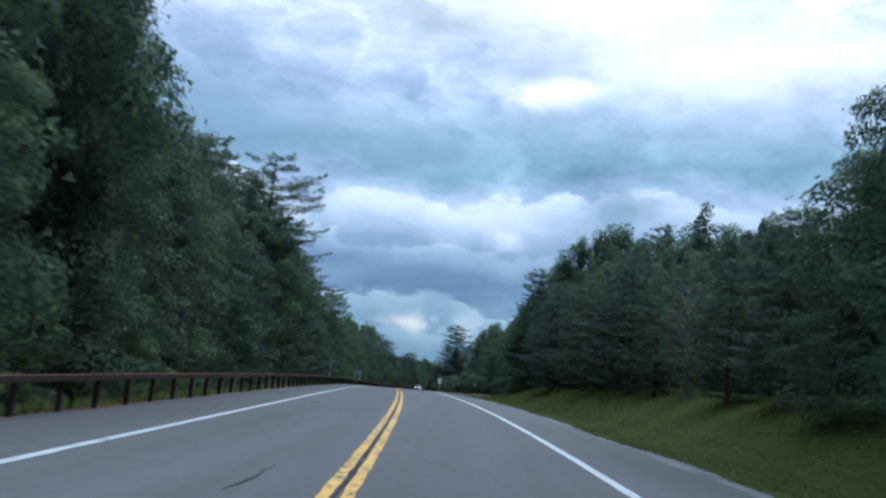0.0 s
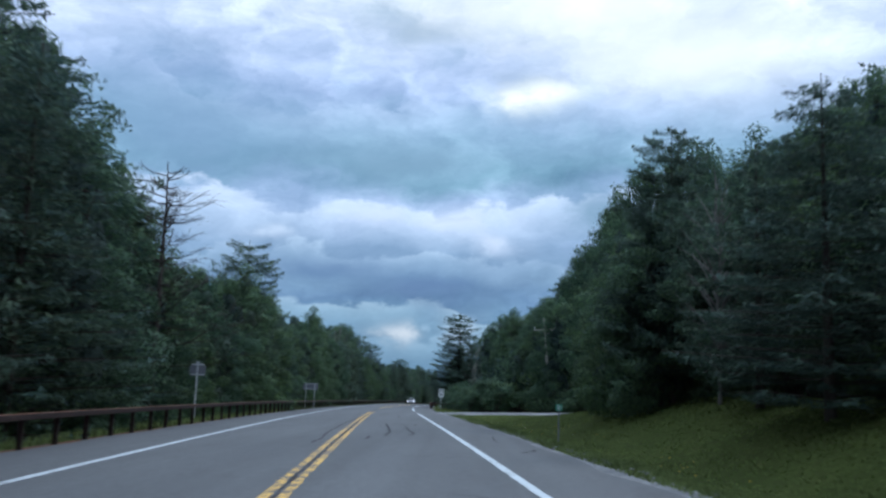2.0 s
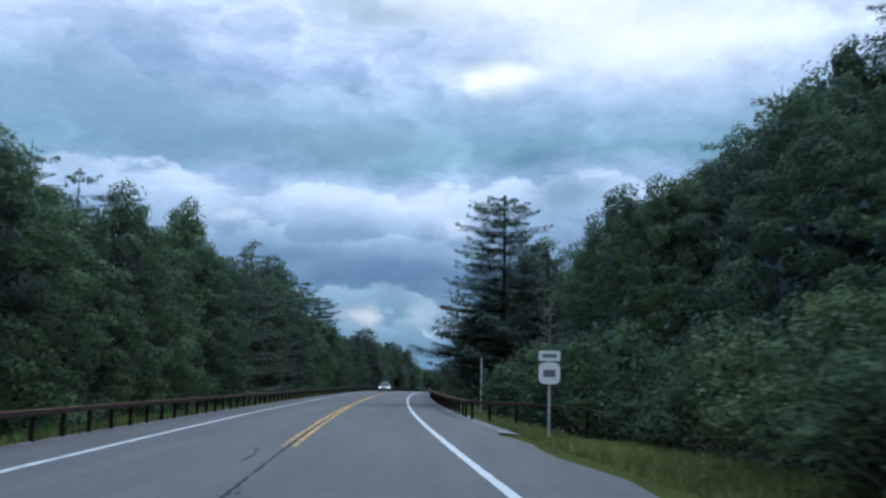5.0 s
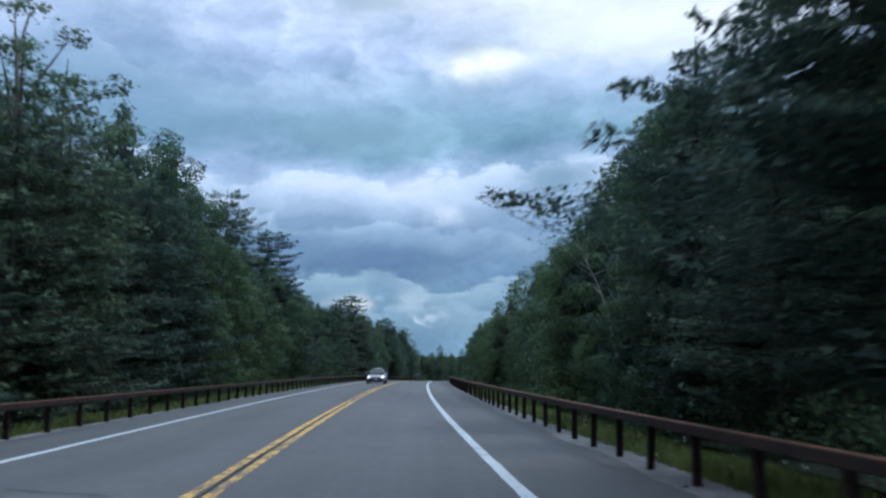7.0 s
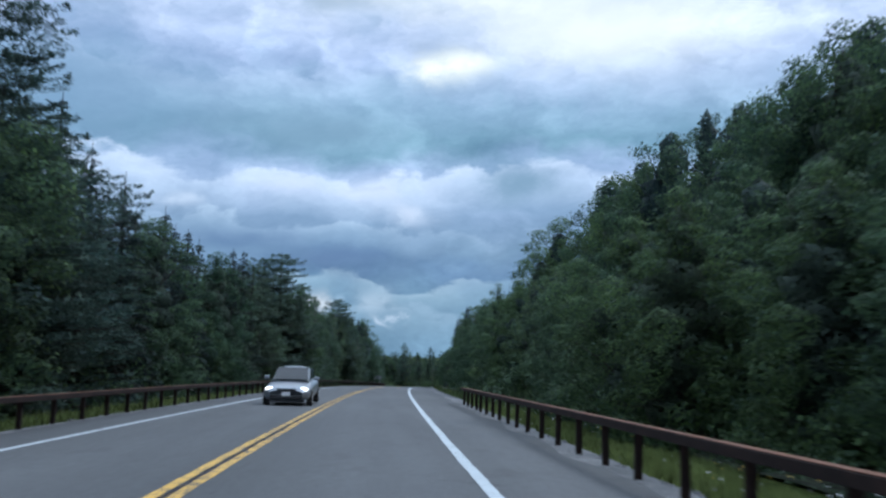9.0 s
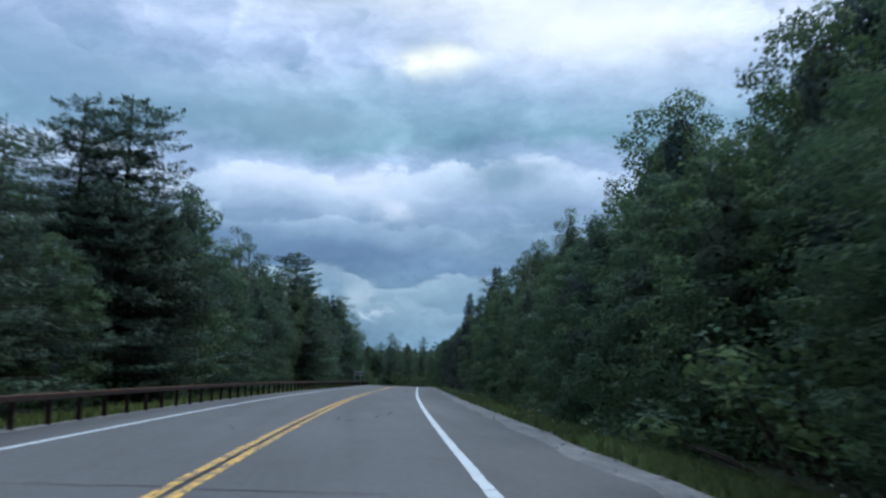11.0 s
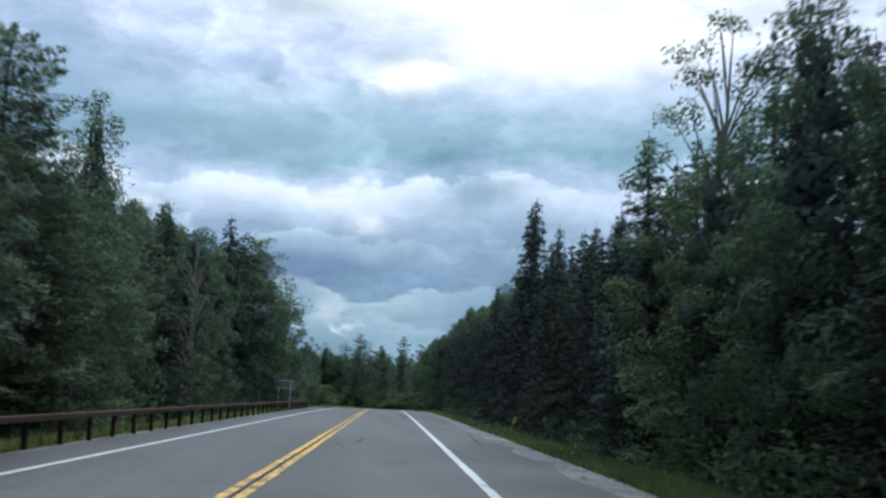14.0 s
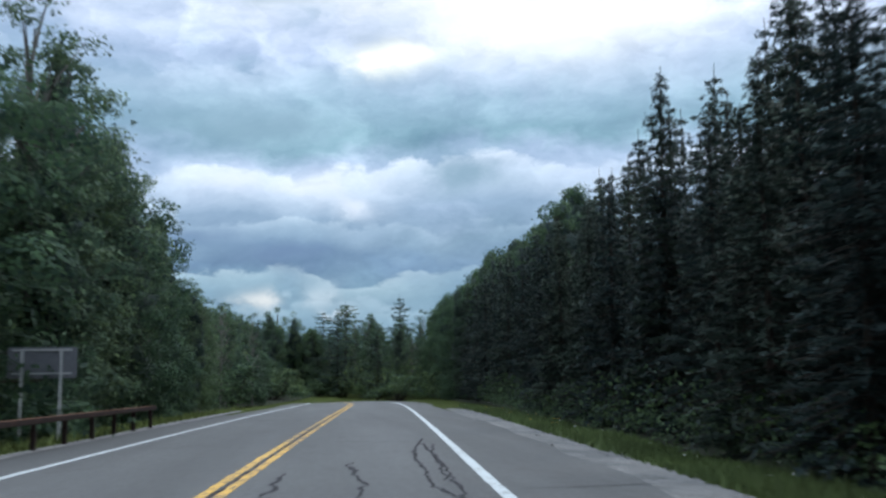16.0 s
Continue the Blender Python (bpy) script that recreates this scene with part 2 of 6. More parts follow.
def asphalt_material(name, tone):
    m = Nodes(name)
    co = m.coords()
    big = m.noise(m.stretch(co, (0.30, 0.06, 1)), 1.0, 5)
    blot = m.noise(m.stretch(co, (0.9, 0.45, 1)), 1.0, 6, 0.7)
    fine = m.noise(co, 9.0, 8, 0.8)
    track = m.noise(m.stretch(co, (1.1, 0.015, 1)), 1.0, 3)
    c = m.ramp(big, [(0.3, tuple(tone * k for k in (0.78, 0.83, 0.90))), (0.7, tuple(tone * k for k in (1.09, 1.15, 1.22)))])
    c = m.mix(0.6, c, m.ramp(fine, [(0.28, grey(0.22)), (0.72, grey(0.78))]), "OVERLAY")
    c = m.mix(0.35, c, m.ramp(track, [(0.35, grey(0.34)), (0.65, grey(0.62))]), "OVERLAY")
    c = m.mix(m.ramp(blot, [(0.56, grey(0)), (0.72, grey(0.55))]), c, tuple(tone * k for k in (0.55, 0.56, 0.6)))
    return m.finish(c, 0.85, fine, 0.008)


def paint_material(name, color, base, wear):
    m = Nodes(name)
    co = m.coords()
    rub = m.noise(m.stretch(co, (3.0, 2.2, 1)), 2.2, 7, 0.75)
    cut = m.noise(m.stretch(co, (0.7, 4.2, 1)), 1.0, 4, 0.65)
    area = m.noise(m.stretch(co, (0.5, 0.05, 1)), 1.0, 2)
    worn = m.math("SUBTRACT", m.math("MINIMUM", rub, m.math("ADD", cut, 0.03)), m.math("MULTIPLY", m.math("SUBTRACT", area, 0.5), 0.22))
    mask = m.ramp(worn, [(wear - 0.03, grey(0)), (wear + 0.03, grey(1))])
    dirt = m.noise(co, 0.9, 3)
    c = m.mix(m.ramp(dirt, [(0.35, grey(0)), (0.75, grey(0.35))]), color, tuple(0.6 * v for v in color))
    return m.finish(m.mix(mask, base, c), 0.6, rub, 0.003)


def leaf_material(name, dark, light, gloss=0.7, sheen=0.35, ragged=True):
    m = Nodes(name)
    geo, info = m.add("ShaderNodeNewGeometry"), m.add("ShaderNodeObjectInfo")
    c = m.mix(geo.outputs["Random Per Island"], dark, light)
    shade = m.ramp(info.outputs["Random"], [(0.0, (0.62, 0.72, 0.80)), (0.5, (1, 1, 1)), (1.0, (1.26, 1.2, 0.85))])
    c = m.mix(1.0, c, shade, "MULTIPLY")
    patch = m.noise(m.coords(), 0.35, 2)
    c = m.mix(1.0, c, m.ramp(patch, [(0.3, grey(0.66)), (0.7, grey(1.32))]), "MULTIPLY")
    m.finish(c, gloss)
    m.bsdf.inputs["Specular IOR Level"].default_value = 0.15
    t = m.add("ShaderNodeBsdfTranslucent")
    m.link(c, t.inputs["Color"])
    s = m.add("ShaderNodeMixShader")
    s.inputs[0].default_value = sheen
    m.link(m.bsdf.outputs[0], s.inputs[1])
    m.link(t.outputs[0], s.inputs[2])
    if not ragged:
        m.link(s.outputs[0], m.out.inputs["Surface"])
        return m.mat
    # each spray is cut into leaflets with gaps between them
    gaps = m.math("GREATER_THAN", m.noise(m.coords(), 19.0, 1, 0.5), 0.575)
    h, g = m.add("ShaderNodeMixShader"), m.add("ShaderNodeBsdfTransparent")
    m.link(gaps, h.inputs[0])
    m.link(s.outputs[0], h.inputs[1])
    m.link(g.outputs[0], h.inputs[2])
    m.link(h.outputs[0], m.out.inputs["Surface"])
    return m.mat


def mass_material(name, dark, light, fine=9.0, hole=0.44, flat=1.0):
    """Dense leafage: leaves lie side by side with gaps between them, each in a tone of its own."""
    m = Nodes(name)
    co, info = m.coords(), m.add("ShaderNodeObjectInfo")
    bend = m.add("ShaderNodeTexNoise", Scale=fine * 1.3, Detail=2.0)
    m.link(co, bend.inputs["Vector"])
    shift = m.add("ShaderNodeVectorMath")
    shift.operation = "SCALE"
    shift.inputs["Scale"].default_value = 0.9 / fine
    m.link(bend.outputs["Color"], shift.inputs[0])
    bent_co = m.add("ShaderNodeVectorMath")
    m.link(m.stretch(co, (1, 1, flat)), bent_co.inputs[0])
    m.link(shift.outputs[0], bent_co.inputs[1])
    cell = m.add("ShaderNodeTexVoronoi", Scale=fine)
    m.link(bent_co.outputs[0], cell.inputs["Vector"])
    tone = m.add("ShaderNodeSeparateColor")
    m.link(cell.outputs["Color"], tone.inputs[0])
    c = m.mix(tone.outputs[0], dark, light)
    c = m.mix(1.0, c, m.ramp(info.outputs["Random"], [(0.0, (0.66, 0.74, 0.80)), (0.5, (1, 1, 1)), (1.0, (1.22, 1.16, 0.88))]), "MULTIPLY")
    c = m.mix(1.0, c, m.ramp(m.noise(co, 0.35, 2), [(0.3, grey(0.7)), (0.7, grey(1.3))]), "MULTIPLY")
    m.bsdf.inputs["Specular IOR Level"].default_value = 0.15
    m.finish(c, 0.7, tone.outputs[1], 0.12)
    t, s = m.add("ShaderNodeBsdfTranslucent"), m.add("ShaderNodeMixShader")
    m.link(c, t.inputs["Color"])
    s.inputs[0].default_value = 0.38
    m.link(m.bsdf.outputs[0], s.inputs[1])
    m.link(t.outputs[0], s.inputs[2])
    h, g = m.add("ShaderNodeMixShader"), m.add("ShaderNodeBsdfTransparent")
    m.link(m.math("GREATER_THAN", cell.outputs["Distance"], hole), h.inputs[0])
    m.link(s.outputs[0], h.inputs[1])
    m.link(g.outputs[0], h.inputs[2])
    m.link(h.outputs[0], m.out.inputs["Surface"])
    return m.mat


def bark_material(name, dark, light):
    m = Nodes(name)
    co = m.coords()
    n = m.noise(m.stretch(co, (6, 6, 1.2)), 1.5, 5, 0.7)
    m.bsdf.inputs["Specular IOR Level"].default_value = 0.1
    return m.finish(m.ramp(n, [(0.3, dark), (0.7, light)]), 0.9, n, 0.02)


def rust_material():
    m = Nodes("weathering_steel")
    co = m.coords()
    n = m.noise(co, 2.5, 6, 0.7)
    g = m.noise(co, 40.0, 3)
    # rust kept dark, with the rail face's shade in the tone
    c = m.ramp(n, [(0.3, (0.014, 0.0105, 0.0105)), (0.55, (0.025, 0.0165, 0.015)), (0.75, (0.052, 0.028, 0.022))])
    c = m.mix(0.3, c, m.ramp(g, [(0.3, grey(0.3)), (0.7, grey(0.7))]), "OVERLAY")
    m.bsdf.inputs["Specular IOR Level"].default_value = 0.15
    return m.finish(c, 0.85, g, 0.002)


def ground_material(name, a, b, dry, scale=1.0):
    m = Nodes(name)
    co = m.coords()
    n1, n2 = m.noise(co, 0.25 * scale, 4), m.noise(co, 9 * scale, 5, 0.7)
    c = m.mix(m.ramp(n1, [(0.35, grey(0)), (0.65, grey(1))]), a, b)
    c = m.mix(m.ramp(m.noise(co, 1.3 * scale, 5), [(0.55, grey(0)), (0.75, grey(0.7))]), c, dry)
    c = m.mix(0.7, c, m.ramp(n2, [(0.3, grey(0.2)), (0.7, grey(0.8))]), "OVERLAY")
    c = m.mix(0.5, c, m.ramp(m.noise(co, 2.6 * scale, 4, 0.7), [(0.3, grey(0.28)), (0.7, grey(0.72))]), "OVERLAY")
    m.bsdf.inputs["Specular IOR Level"].default_value = 0.03
    return m.finish(c, 0.95, n2, 0.05)


def plain_material(name, a, b, rough=0.6, scale=8.0, metal=0.0):
    m = Nodes(name)
    n = m.noise(m.coords(), scale, 5)
    return m.finish(m.ramp(n, [(0.3, a), (0.7, b)]), rough, n, 0.001, metal)


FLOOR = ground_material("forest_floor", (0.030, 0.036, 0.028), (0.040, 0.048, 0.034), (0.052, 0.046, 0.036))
ASPHALT = asphalt_material("asphalt", 0.079)
SIDE_ASPHALT = asphalt_material("side_asphalt", 0.13)
TAR = plain_material("crack_sealant", (0.022, 0.022, 0.026), (0.050, 0.050, 0.056), 0.7)
TAR.node_tree.nodes["Principled BSDF"].inputs["Specular IOR Level"].default_value = 0.04
WHITE_PAINT = paint_material("white_road_paint", (0.45, 0.50, 0.53), (0.10, 0.105, 0.11), 0.38)
YELLOW_PAINT = paint_material("yellow_road_paint", (0.62, 0.37, 0.06), (0.050, 0.046, 0.044), 0.465)
GRAVEL = ground_material("gravel", (0.135, 0.140, 0.146), (0.215, 0.218, 0.222), (0.088, 0.086, 0.082), 3.0)
RED_GRIT = ground_material("reddish_grit", (0.14, 0.075, 0.05), (0.12, 0.085, 0.065), (0.09, 0.06, 0.045), 3.0)
TURF = ground_material("turf", (0.036, 0.049, 0.014), (0.047, 0.061, 0.017), (0.055, 0.061, 0.021))
BLADES = leaf_material("grass_blades", (0.095, 0.128, 0.048), (0.130, 0.168, 0.064), 0.9, 0.5, False)
RUST = rust_material()
# lighter rust, the light on the rail top put into its colour
LIT_RUST = plain_material("orange_rust", (0.05, 0.022, 0.013), (0.16, 0.062, 0.030), 0.85, 3.0)
GALVANISED = plain_material("galvanised_steel", (0.40, 0.42, 0.44), (0.55, 0.57, 0.60), 0.5, 6, 0.35)
SIGN_BACK = plain_material("aluminium_sign_back", (0.115, 0.125, 0.15), (0.16, 0.17, 0.20), 0.6, 5, 0.2)
GREEN_PAINT = plain_material("green_sign_paint", (0.02, 0.16, 0.10), (0.03, 0.20, 0.13), 0.5)
WHITE_PLATE = plain_material("white_sign_face", (0.62, 0.64, 0.66), (0.72, 0.74, 0.76), 0.5)
YELLOW_PLATE = plain_material("yellow_marker", (0.65, 0.42, 0.05), (0.75, 0.50, 0.08), 0.5)
POLE_WOOD = bark_material("weathered_pole", (0.20, 0.19, 0.175), (0.36, 0.34, 0.31))
BIRCH_BARK = bark_material("bleached_bark", (0.13, 0.125, 0.12), (0.28, 0.27, 0.26))
BARK = bark_material("grey_brown_bark", (0.026, 0.023, 0.021), (0.065, 0.057, 0.05))
PALE_BARK = bark_material("pale_bark", (0.06, 0.06, 0.056), (0.17, 0.165, 0.155))
MAPLE = leaf_material("maple_leaves", (0.038, 0.068, 0.052), (0.085, 0.144, 0.070))
POPLAR = leaf_material("poplar_leaves", (0.049, 0.082, 0.065), (0.103, 0.160, 0.088))
PINE = leaf_material("pine_needles", (0.040, 0.068, 0.065), (0.081, 0.128, 0.091), 0.7, 0.35)
SPRUCE = leaf_material("spruce_needles", (0.018, 0.031, 0.033), (0.038, 0.061, 0.054), 0.7, 0.15)
# darkened leaf tone that paints in the shade inside crowns and woods
SHADED_LEAF = leaf_material("understorey_leaves", (0.032, 0.050, 0.050), (0.058, 0.088, 0.076), 0.8, 0.1, False)
SHRUB = leaf_material("shrub_leaves", (0.054, 0.089, 0.060), (0.108, 0.164, 0.088))
MASS = {MAPLE: mass_material("maple_mass", (0.038, 0.068, 0.052), (0.085, 0.144, 0.070)), POPLAR: mass_material("poplar_mass", (0.049, 0.082, 0.065), (0.103, 0.160, 0.088), 11.0, 0.40),
        PINE: mass_material("pine_mass", (0.040, 0.068, 0.065), (0.081, 0.128, 0.091), 13.0, 0.35), SPRUCE: mass_material("spruce_mass", (0.018, 0.031, 0.033), (0.038, 0.061, 0.054), 13.0, 0.46),
        SHRUB: mass_material("shrub_mass", (0.054, 0.093, 0.057), (0.108, 0.169, 0.083), 12.0, 0.42), SHADED_LEAF: mass_material("understorey_mass", (0.032, 0.050, 0.050), (0.058, 0.088, 0.076), 7.0, 0.6)}
HAZY_RIDGE = plain_material("wooded_ridge", (0.035, 0.06, 0.07), (0.045, 0.075, 0.085), 1.0, 0.02)


# ---- mesh helpers ----
def mesh_of(name, verts, faces, mat, smooth=False):
    me = bpy.data.meshes.new(name)
    me.from_pydata([tuple(v) for v in verts], [], faces)
    me.materials.append(mat)
    if smooth:
        me.polygons.foreach_set("use_smooth", [True] * len(me.polygons))
    me.update()
    return me


def part(name, me, parent, label=""):
    ob = new(name, me)
    ob.parent = parent
    return tagged(ob, label)


def part_at(name, me, parent, m, label=""):
    ob = part(name, me, parent, label)
    ob.matrix_basis = m
    return ob


def bm_mesh(name, bm, mat, smooth=False):
    me = bpy.data.meshes.new(name)
    bm.normal_update()
    bm.to_mesh(me)
    bm.free()
    me.materials.append(mat)
    if smooth:
        me.polygons.foreach_set("use_smooth", [True] * len(me.polygons))
    return me


def box(bm, sx, sy, sz, m=None, bevel=0.0):
    made = bmesh.ops.create_cube(bm, size=1.0, matrix=(m or Matrix()) @ Matrix.Diagonal((sx, sy, sz, 1)))
    if bevel:
        edges = {e for v in made["verts"] for e in v.link_edges}
        bmesh.ops.bevel(bm, geom=list(edges), offset=bevel, segments=2, affect="EDGES", profile=0.5)


def tube(verts, faces, pts, radii, n=6):
    """Appends a tapered tube along pts to verts and faces."""
    base = len(verts)
    pts = [Vector(p) for p in pts]
    for i, (p, r) in enumerate(zip(pts, radii)):
        d = (pts[min(i + 1, len(pts) - 1)] - pts[max(i - 1, 0)]).normalized()
        a = d.orthogonal().normalized()
        b = d.cross(a)
        for k in range(n):
            w = 2 * math.pi * k / n
            verts.append(p + (a * math.cos(w) + b * math.sin(w)) * r)
    for i in range(len(pts) - 1):
        for k in range(n):
            faces.append((base + i * n + k, base + i * n + (k + 1) % n, base + (i + 1) * n + (k + 1) % n, base + (i + 1) * n + k))


def unit(v):
    return v / np.maximum(np.linalg.norm(v, axis=-1, keepdims=True), 1e-9)


def cards(rng, centers, length, width, level=0.9):
    """Small pointed leaves at the centres, turned at random: corners, and the way that each corner faces."""
    n = len(centers)
    face = unit(rng.normal(size=(n, 3)) * (1, 1, level) + (0, 0, 0.5))
    return leaves(rng, centers, face, length, width, 0.3)


def leaves(rng, centers, out, length, width, loose=0.8, along=None):
    """Pointed leaves at the centres that face outwards more or less, or lie along given directions."""
    n = len(centers)
    face = unit(out + rng.normal(size=(n, 3)) * loose)
    a = rng.normal(size=(n, 3)) if along is None else along + rng.normal(size=(n, 3)) * 0.3
    a = unit(a - face * np.sum(a * face, 1, keepdims=True))
    b = np.cross(face, a)
    k = rng.uniform(0.65, 1.35, (n, 1))
    L, W = length * k, width * k * 1.25
    v = np.stack([centers - a * L + b * W * 0.75, centers - b * W - a * L * 0.2, centers + a * L], 1).reshape(-1, 3)
    return v, np.repeat(unit(out + 0.6 * face), 3, 0)


def card_mesh(name, blocks, mat):
    v, aim = (np.concatenate([b[i] for b in blocks]) for i in (0, 1))
    n = len(v) // 3
    me = bpy.data.meshes.new(name)
    me.vertices.add(len(v))
    me.vertices.foreach_set("co", v.astype(np.float32).ravel())
    me.loops.add(3 * n)
    me.loops.foreach_set("vertex_index", np.arange(3 * n, dtype=np.int32))
    me.polygons.add(n)
    me.polygons.foreach_set("loop_start", np.arange(0, 3 * n, 3, dtype=np.int32))
    me.update(calc_edges=True)
    me.materials.append(mat)
    me.normals_split_custom_set(aim.tolist())
    return me


def ball_mesh(fine):
    g = bmesh.new()
    bmesh.ops.create_icosphere(g, subdivisions=2 if fine else 1, radius=1.0)
    v = np.array([tuple(q.co) for q in g.verts])
    f = np.array([[q.index for q in p.verts] for p in g.faces])
    g.free()
    return v, f


BALLS = {fine: ball_mesh(fine) for fine in (False, True)}


def mass_mesh(name, rng, centers, radii, mat, fine=False, rough=0.3):
    """The dense inside of a crown: an uneven knot at each centre, with its own three radii."""
    corners, tris = BALLS[fine]
    centers, radii = np.asarray(centers, float), np.asarray(radii, float)
    n, k = len(centers), len(corners)
    v = centers[:, None] + corners[None] * radii[:, None] * rng.uniform(1 - rough, 1 + rough, (n, k, 1))
    f = (tris[None] + (np.arange(n) * k)[:, None, None]).reshape(-1, 3)
    me = bpy.data.meshes.new(name)
    me.from_pydata(v.reshape(-1, 3).tolist(), [], f.tolist())
    me.materials.append(mat)
    me.polygons.foreach_set("use_smooth", [True] * len(me.polygons))
    me.update()
    return me


def sweep(name, axis, s, us, zs, mat, smooth=True):
    """A surface along the axis: one row of points (us, zs) at each s."""
    n, k = len(s), np.shape(us)[-1]
    U = np.broadcast_to(np.asarray(us, float), (n, k))
    Z = np.broadcast_to(np.asarray(zs, float), (n, k))
    v = axis.points(np.repeat(np.asarray(s, float)[:, None], k, 1), U, Z).reshape(-1, 3)
    f = [(i * k + j, i * k + j + 1, (i + 1) * k + j + 1, (i + 1) * k + j) for i in range(n - 1) for j in range(k - 1)]
    return mesh_of(name, v, f, mat, smooth)


# ---- the lie of the land beside the road ----
def ease(x, a, b):
    t = np.clip((np.asarray(x, float) - a) / (b - a), 0, 1)
    return t * t * (3 - 2 * t)


def bank(s, u):
    """Height of the ground over the road's level, u metres to the right."""
    s, u = np.broadcast_arrays(np.asarray(s, float), np.asarray(u, float))
    edge = -0.05 - 0.05 * ease(np.abs(u), 5.3, 6.2)
    lawn = ease(s, -200, -100) * (1 - ease(s, 104, 117))
    hill = ease(s, 150, 230)
    cross = ease(s, 100, 116) * (1 - ease(s, 138, 155))
    right = lawn * (-0.32 * ease(u, 6.3, 8.3) + 1.95 * ease(u, 8.6, 14.5) * (1 - 0.45 * ease(s, 86, 106)) + 0.08 * np.clip(u - 15, 0, 45))
    right = right + hill * 0.22 * np.clip(u - 12, 0, 34) + (1 - lawn) * (1 - cross) * -0.35 * ease(u, 6.4, 9) + cross * 0.03 * np.clip(u - 6, 0, 60)
    left = -0.9 * ease(-u, 6.2, 10) - 0.05 * np.maximum(-u - 10, 0) * (1 - ease(-u, 60, 300))
    far = ease(s, 440, 470)
    side = np.where(u > 0, right, left)
    return edge + side * (1 - far)


def on_land(s, u, z=0.0):
    return land.at(s, u, float(bank(s, u)) + z)


def clear_of_road(s, u, gap):
    p = land.at(s, u)
    return float(np.min(np.hypot(road.x - p.x, road.y - p.y))) > gap


S = np.concatenate([np.arange(-80, 520, 3.0), np.arange(520, 1500, 20.0)])
US = np.array([-900, -400, -150, -70, -40, -28, -20, -15, -12, -10, -8.5, -7.2, -6.4, -5.9, -5.2, -4.75, -4.0, 4.0, 5.2, 5.9, 6.4, 7.2, 8.0, 9, 10, 11.5, 13, 15, 18, 22, 28, 40, 70, 150, 400, 900])
SG, UG = np.meshgrid(S, US, indexing="ij")
ZG = bank(SG, UG) - 0.25 * (np.abs(UG) < 4.5) + np.where(np.abs(UG) > 5.5, 0.012 * np.sin(SG * 1.7 + UG * 2.3) * np.cos(UG * 0.9 - SG * 0.6), 0)
ZG = ZG - 0.35 * ease(SG, 450, 480) * (np.abs(UG) < 60)
tagged(new("ground", sweep("ground", land, S, UG, ZG, TURF)), "rough green grass and forest floor rolling beside the road", "ground", kind="structure")
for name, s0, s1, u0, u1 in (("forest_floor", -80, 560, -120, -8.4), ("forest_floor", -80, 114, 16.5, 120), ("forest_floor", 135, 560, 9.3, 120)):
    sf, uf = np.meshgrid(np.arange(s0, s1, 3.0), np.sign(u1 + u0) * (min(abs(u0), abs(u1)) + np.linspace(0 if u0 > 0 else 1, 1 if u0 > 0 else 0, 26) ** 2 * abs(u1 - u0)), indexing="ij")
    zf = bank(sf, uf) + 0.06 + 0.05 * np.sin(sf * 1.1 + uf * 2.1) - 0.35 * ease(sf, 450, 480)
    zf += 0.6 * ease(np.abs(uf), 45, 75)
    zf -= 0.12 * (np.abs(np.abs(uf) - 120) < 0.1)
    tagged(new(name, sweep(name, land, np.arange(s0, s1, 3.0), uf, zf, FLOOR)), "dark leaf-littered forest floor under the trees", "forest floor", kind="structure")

def left_edge(s):
    """Where the asphalt ends on the left."""
    return np.interp(s, [0, 50, 110, 180, 230, 340, 420], [-5.75, -5.55, -5.4, -5.05, -4.85, -4.82, -5.0])


SR = np.arange(-80, 600, 2.0)
rim = 5.25 + 0.10 * np.sin(SR * 0.9) + 0.07 * np.sin(SR * 2.3 + 1) + 0.05 * np.sin(SR * 5.1)
rough_left = left_edge(SR) - (rim - 5.25) * 0.6
UR = np.stack([rough_left - 0.12, rough_left, -3.3 + 0 * rim, 0 * rim, 3.3 + 0 * rim, rim[::-1] + 0.2, rim[::-1] + 0.32], 1)
ZR = np.array([-0.14, 0, 0, 0, 0, 0, -0.14])
road_ob = tagged(new("road", sweep("road", road, SR, UR, ZR, ASPHALT)), "worn grey two-lane asphalt road with sealed cracks", "road", kind="structure")

# gravel and grit along the edges of the asphalt
SE = np.arange(-80, 470, 1.5)


def edge_strip(name, s, u0, u1, mat, label, wobble=0.18):
    rng = np.random.default_rng(len(name) + int(abs(u1) * 10))
    j = np.convolve(rng.normal(size=len(s) + 4), np.ones(5) / 2.2, "valid") * wobble
    us = np.stack([np.full(len(s), u0), np.full(len(s), (u0 + u1) / 2) + j * 0.4, np.full(len(s), u1) + j], 1)
    if u0 < 0:
        us += (left_edge(s) + 5.2)[:, None]
    zs = np.stack([np.full(len(s), -0.03), bank(s, us[:, 1]) + 0.05, bank(s, us[:, 2]) + 0.025], 1)
    if u0 < 0:
        us, zs = us[:, ::-1], zs[:, ::-1]
    return tagged(new(name, sweep(name, land, s, us, zs, mat)), label, "gravel", kind="structure")


edge_strip("gravel_edge", SE[SE < 125], 5.2, 6.1, GRAVEL, "pale loose gravel along the asphalt's edge")
edge_strip("gravel_edge", SE[(SE > 150) & (SE < 270)], 5.2, 6.25, GRAVEL, "pale loose gravel under the guardrail", 0.08)
edge_strip("gravel_edge", SE[(SE > 268) & (SE < 446)], 5.2, 6.4, GRAVEL, "pale grey gravel shoulder beside the grass", 0.12)
edge_strip("grit_edge", SE[SE < 130], -5.2, -5.75, RED_GRIT, "reddish grit washed against the guardrail posts", 0.06)
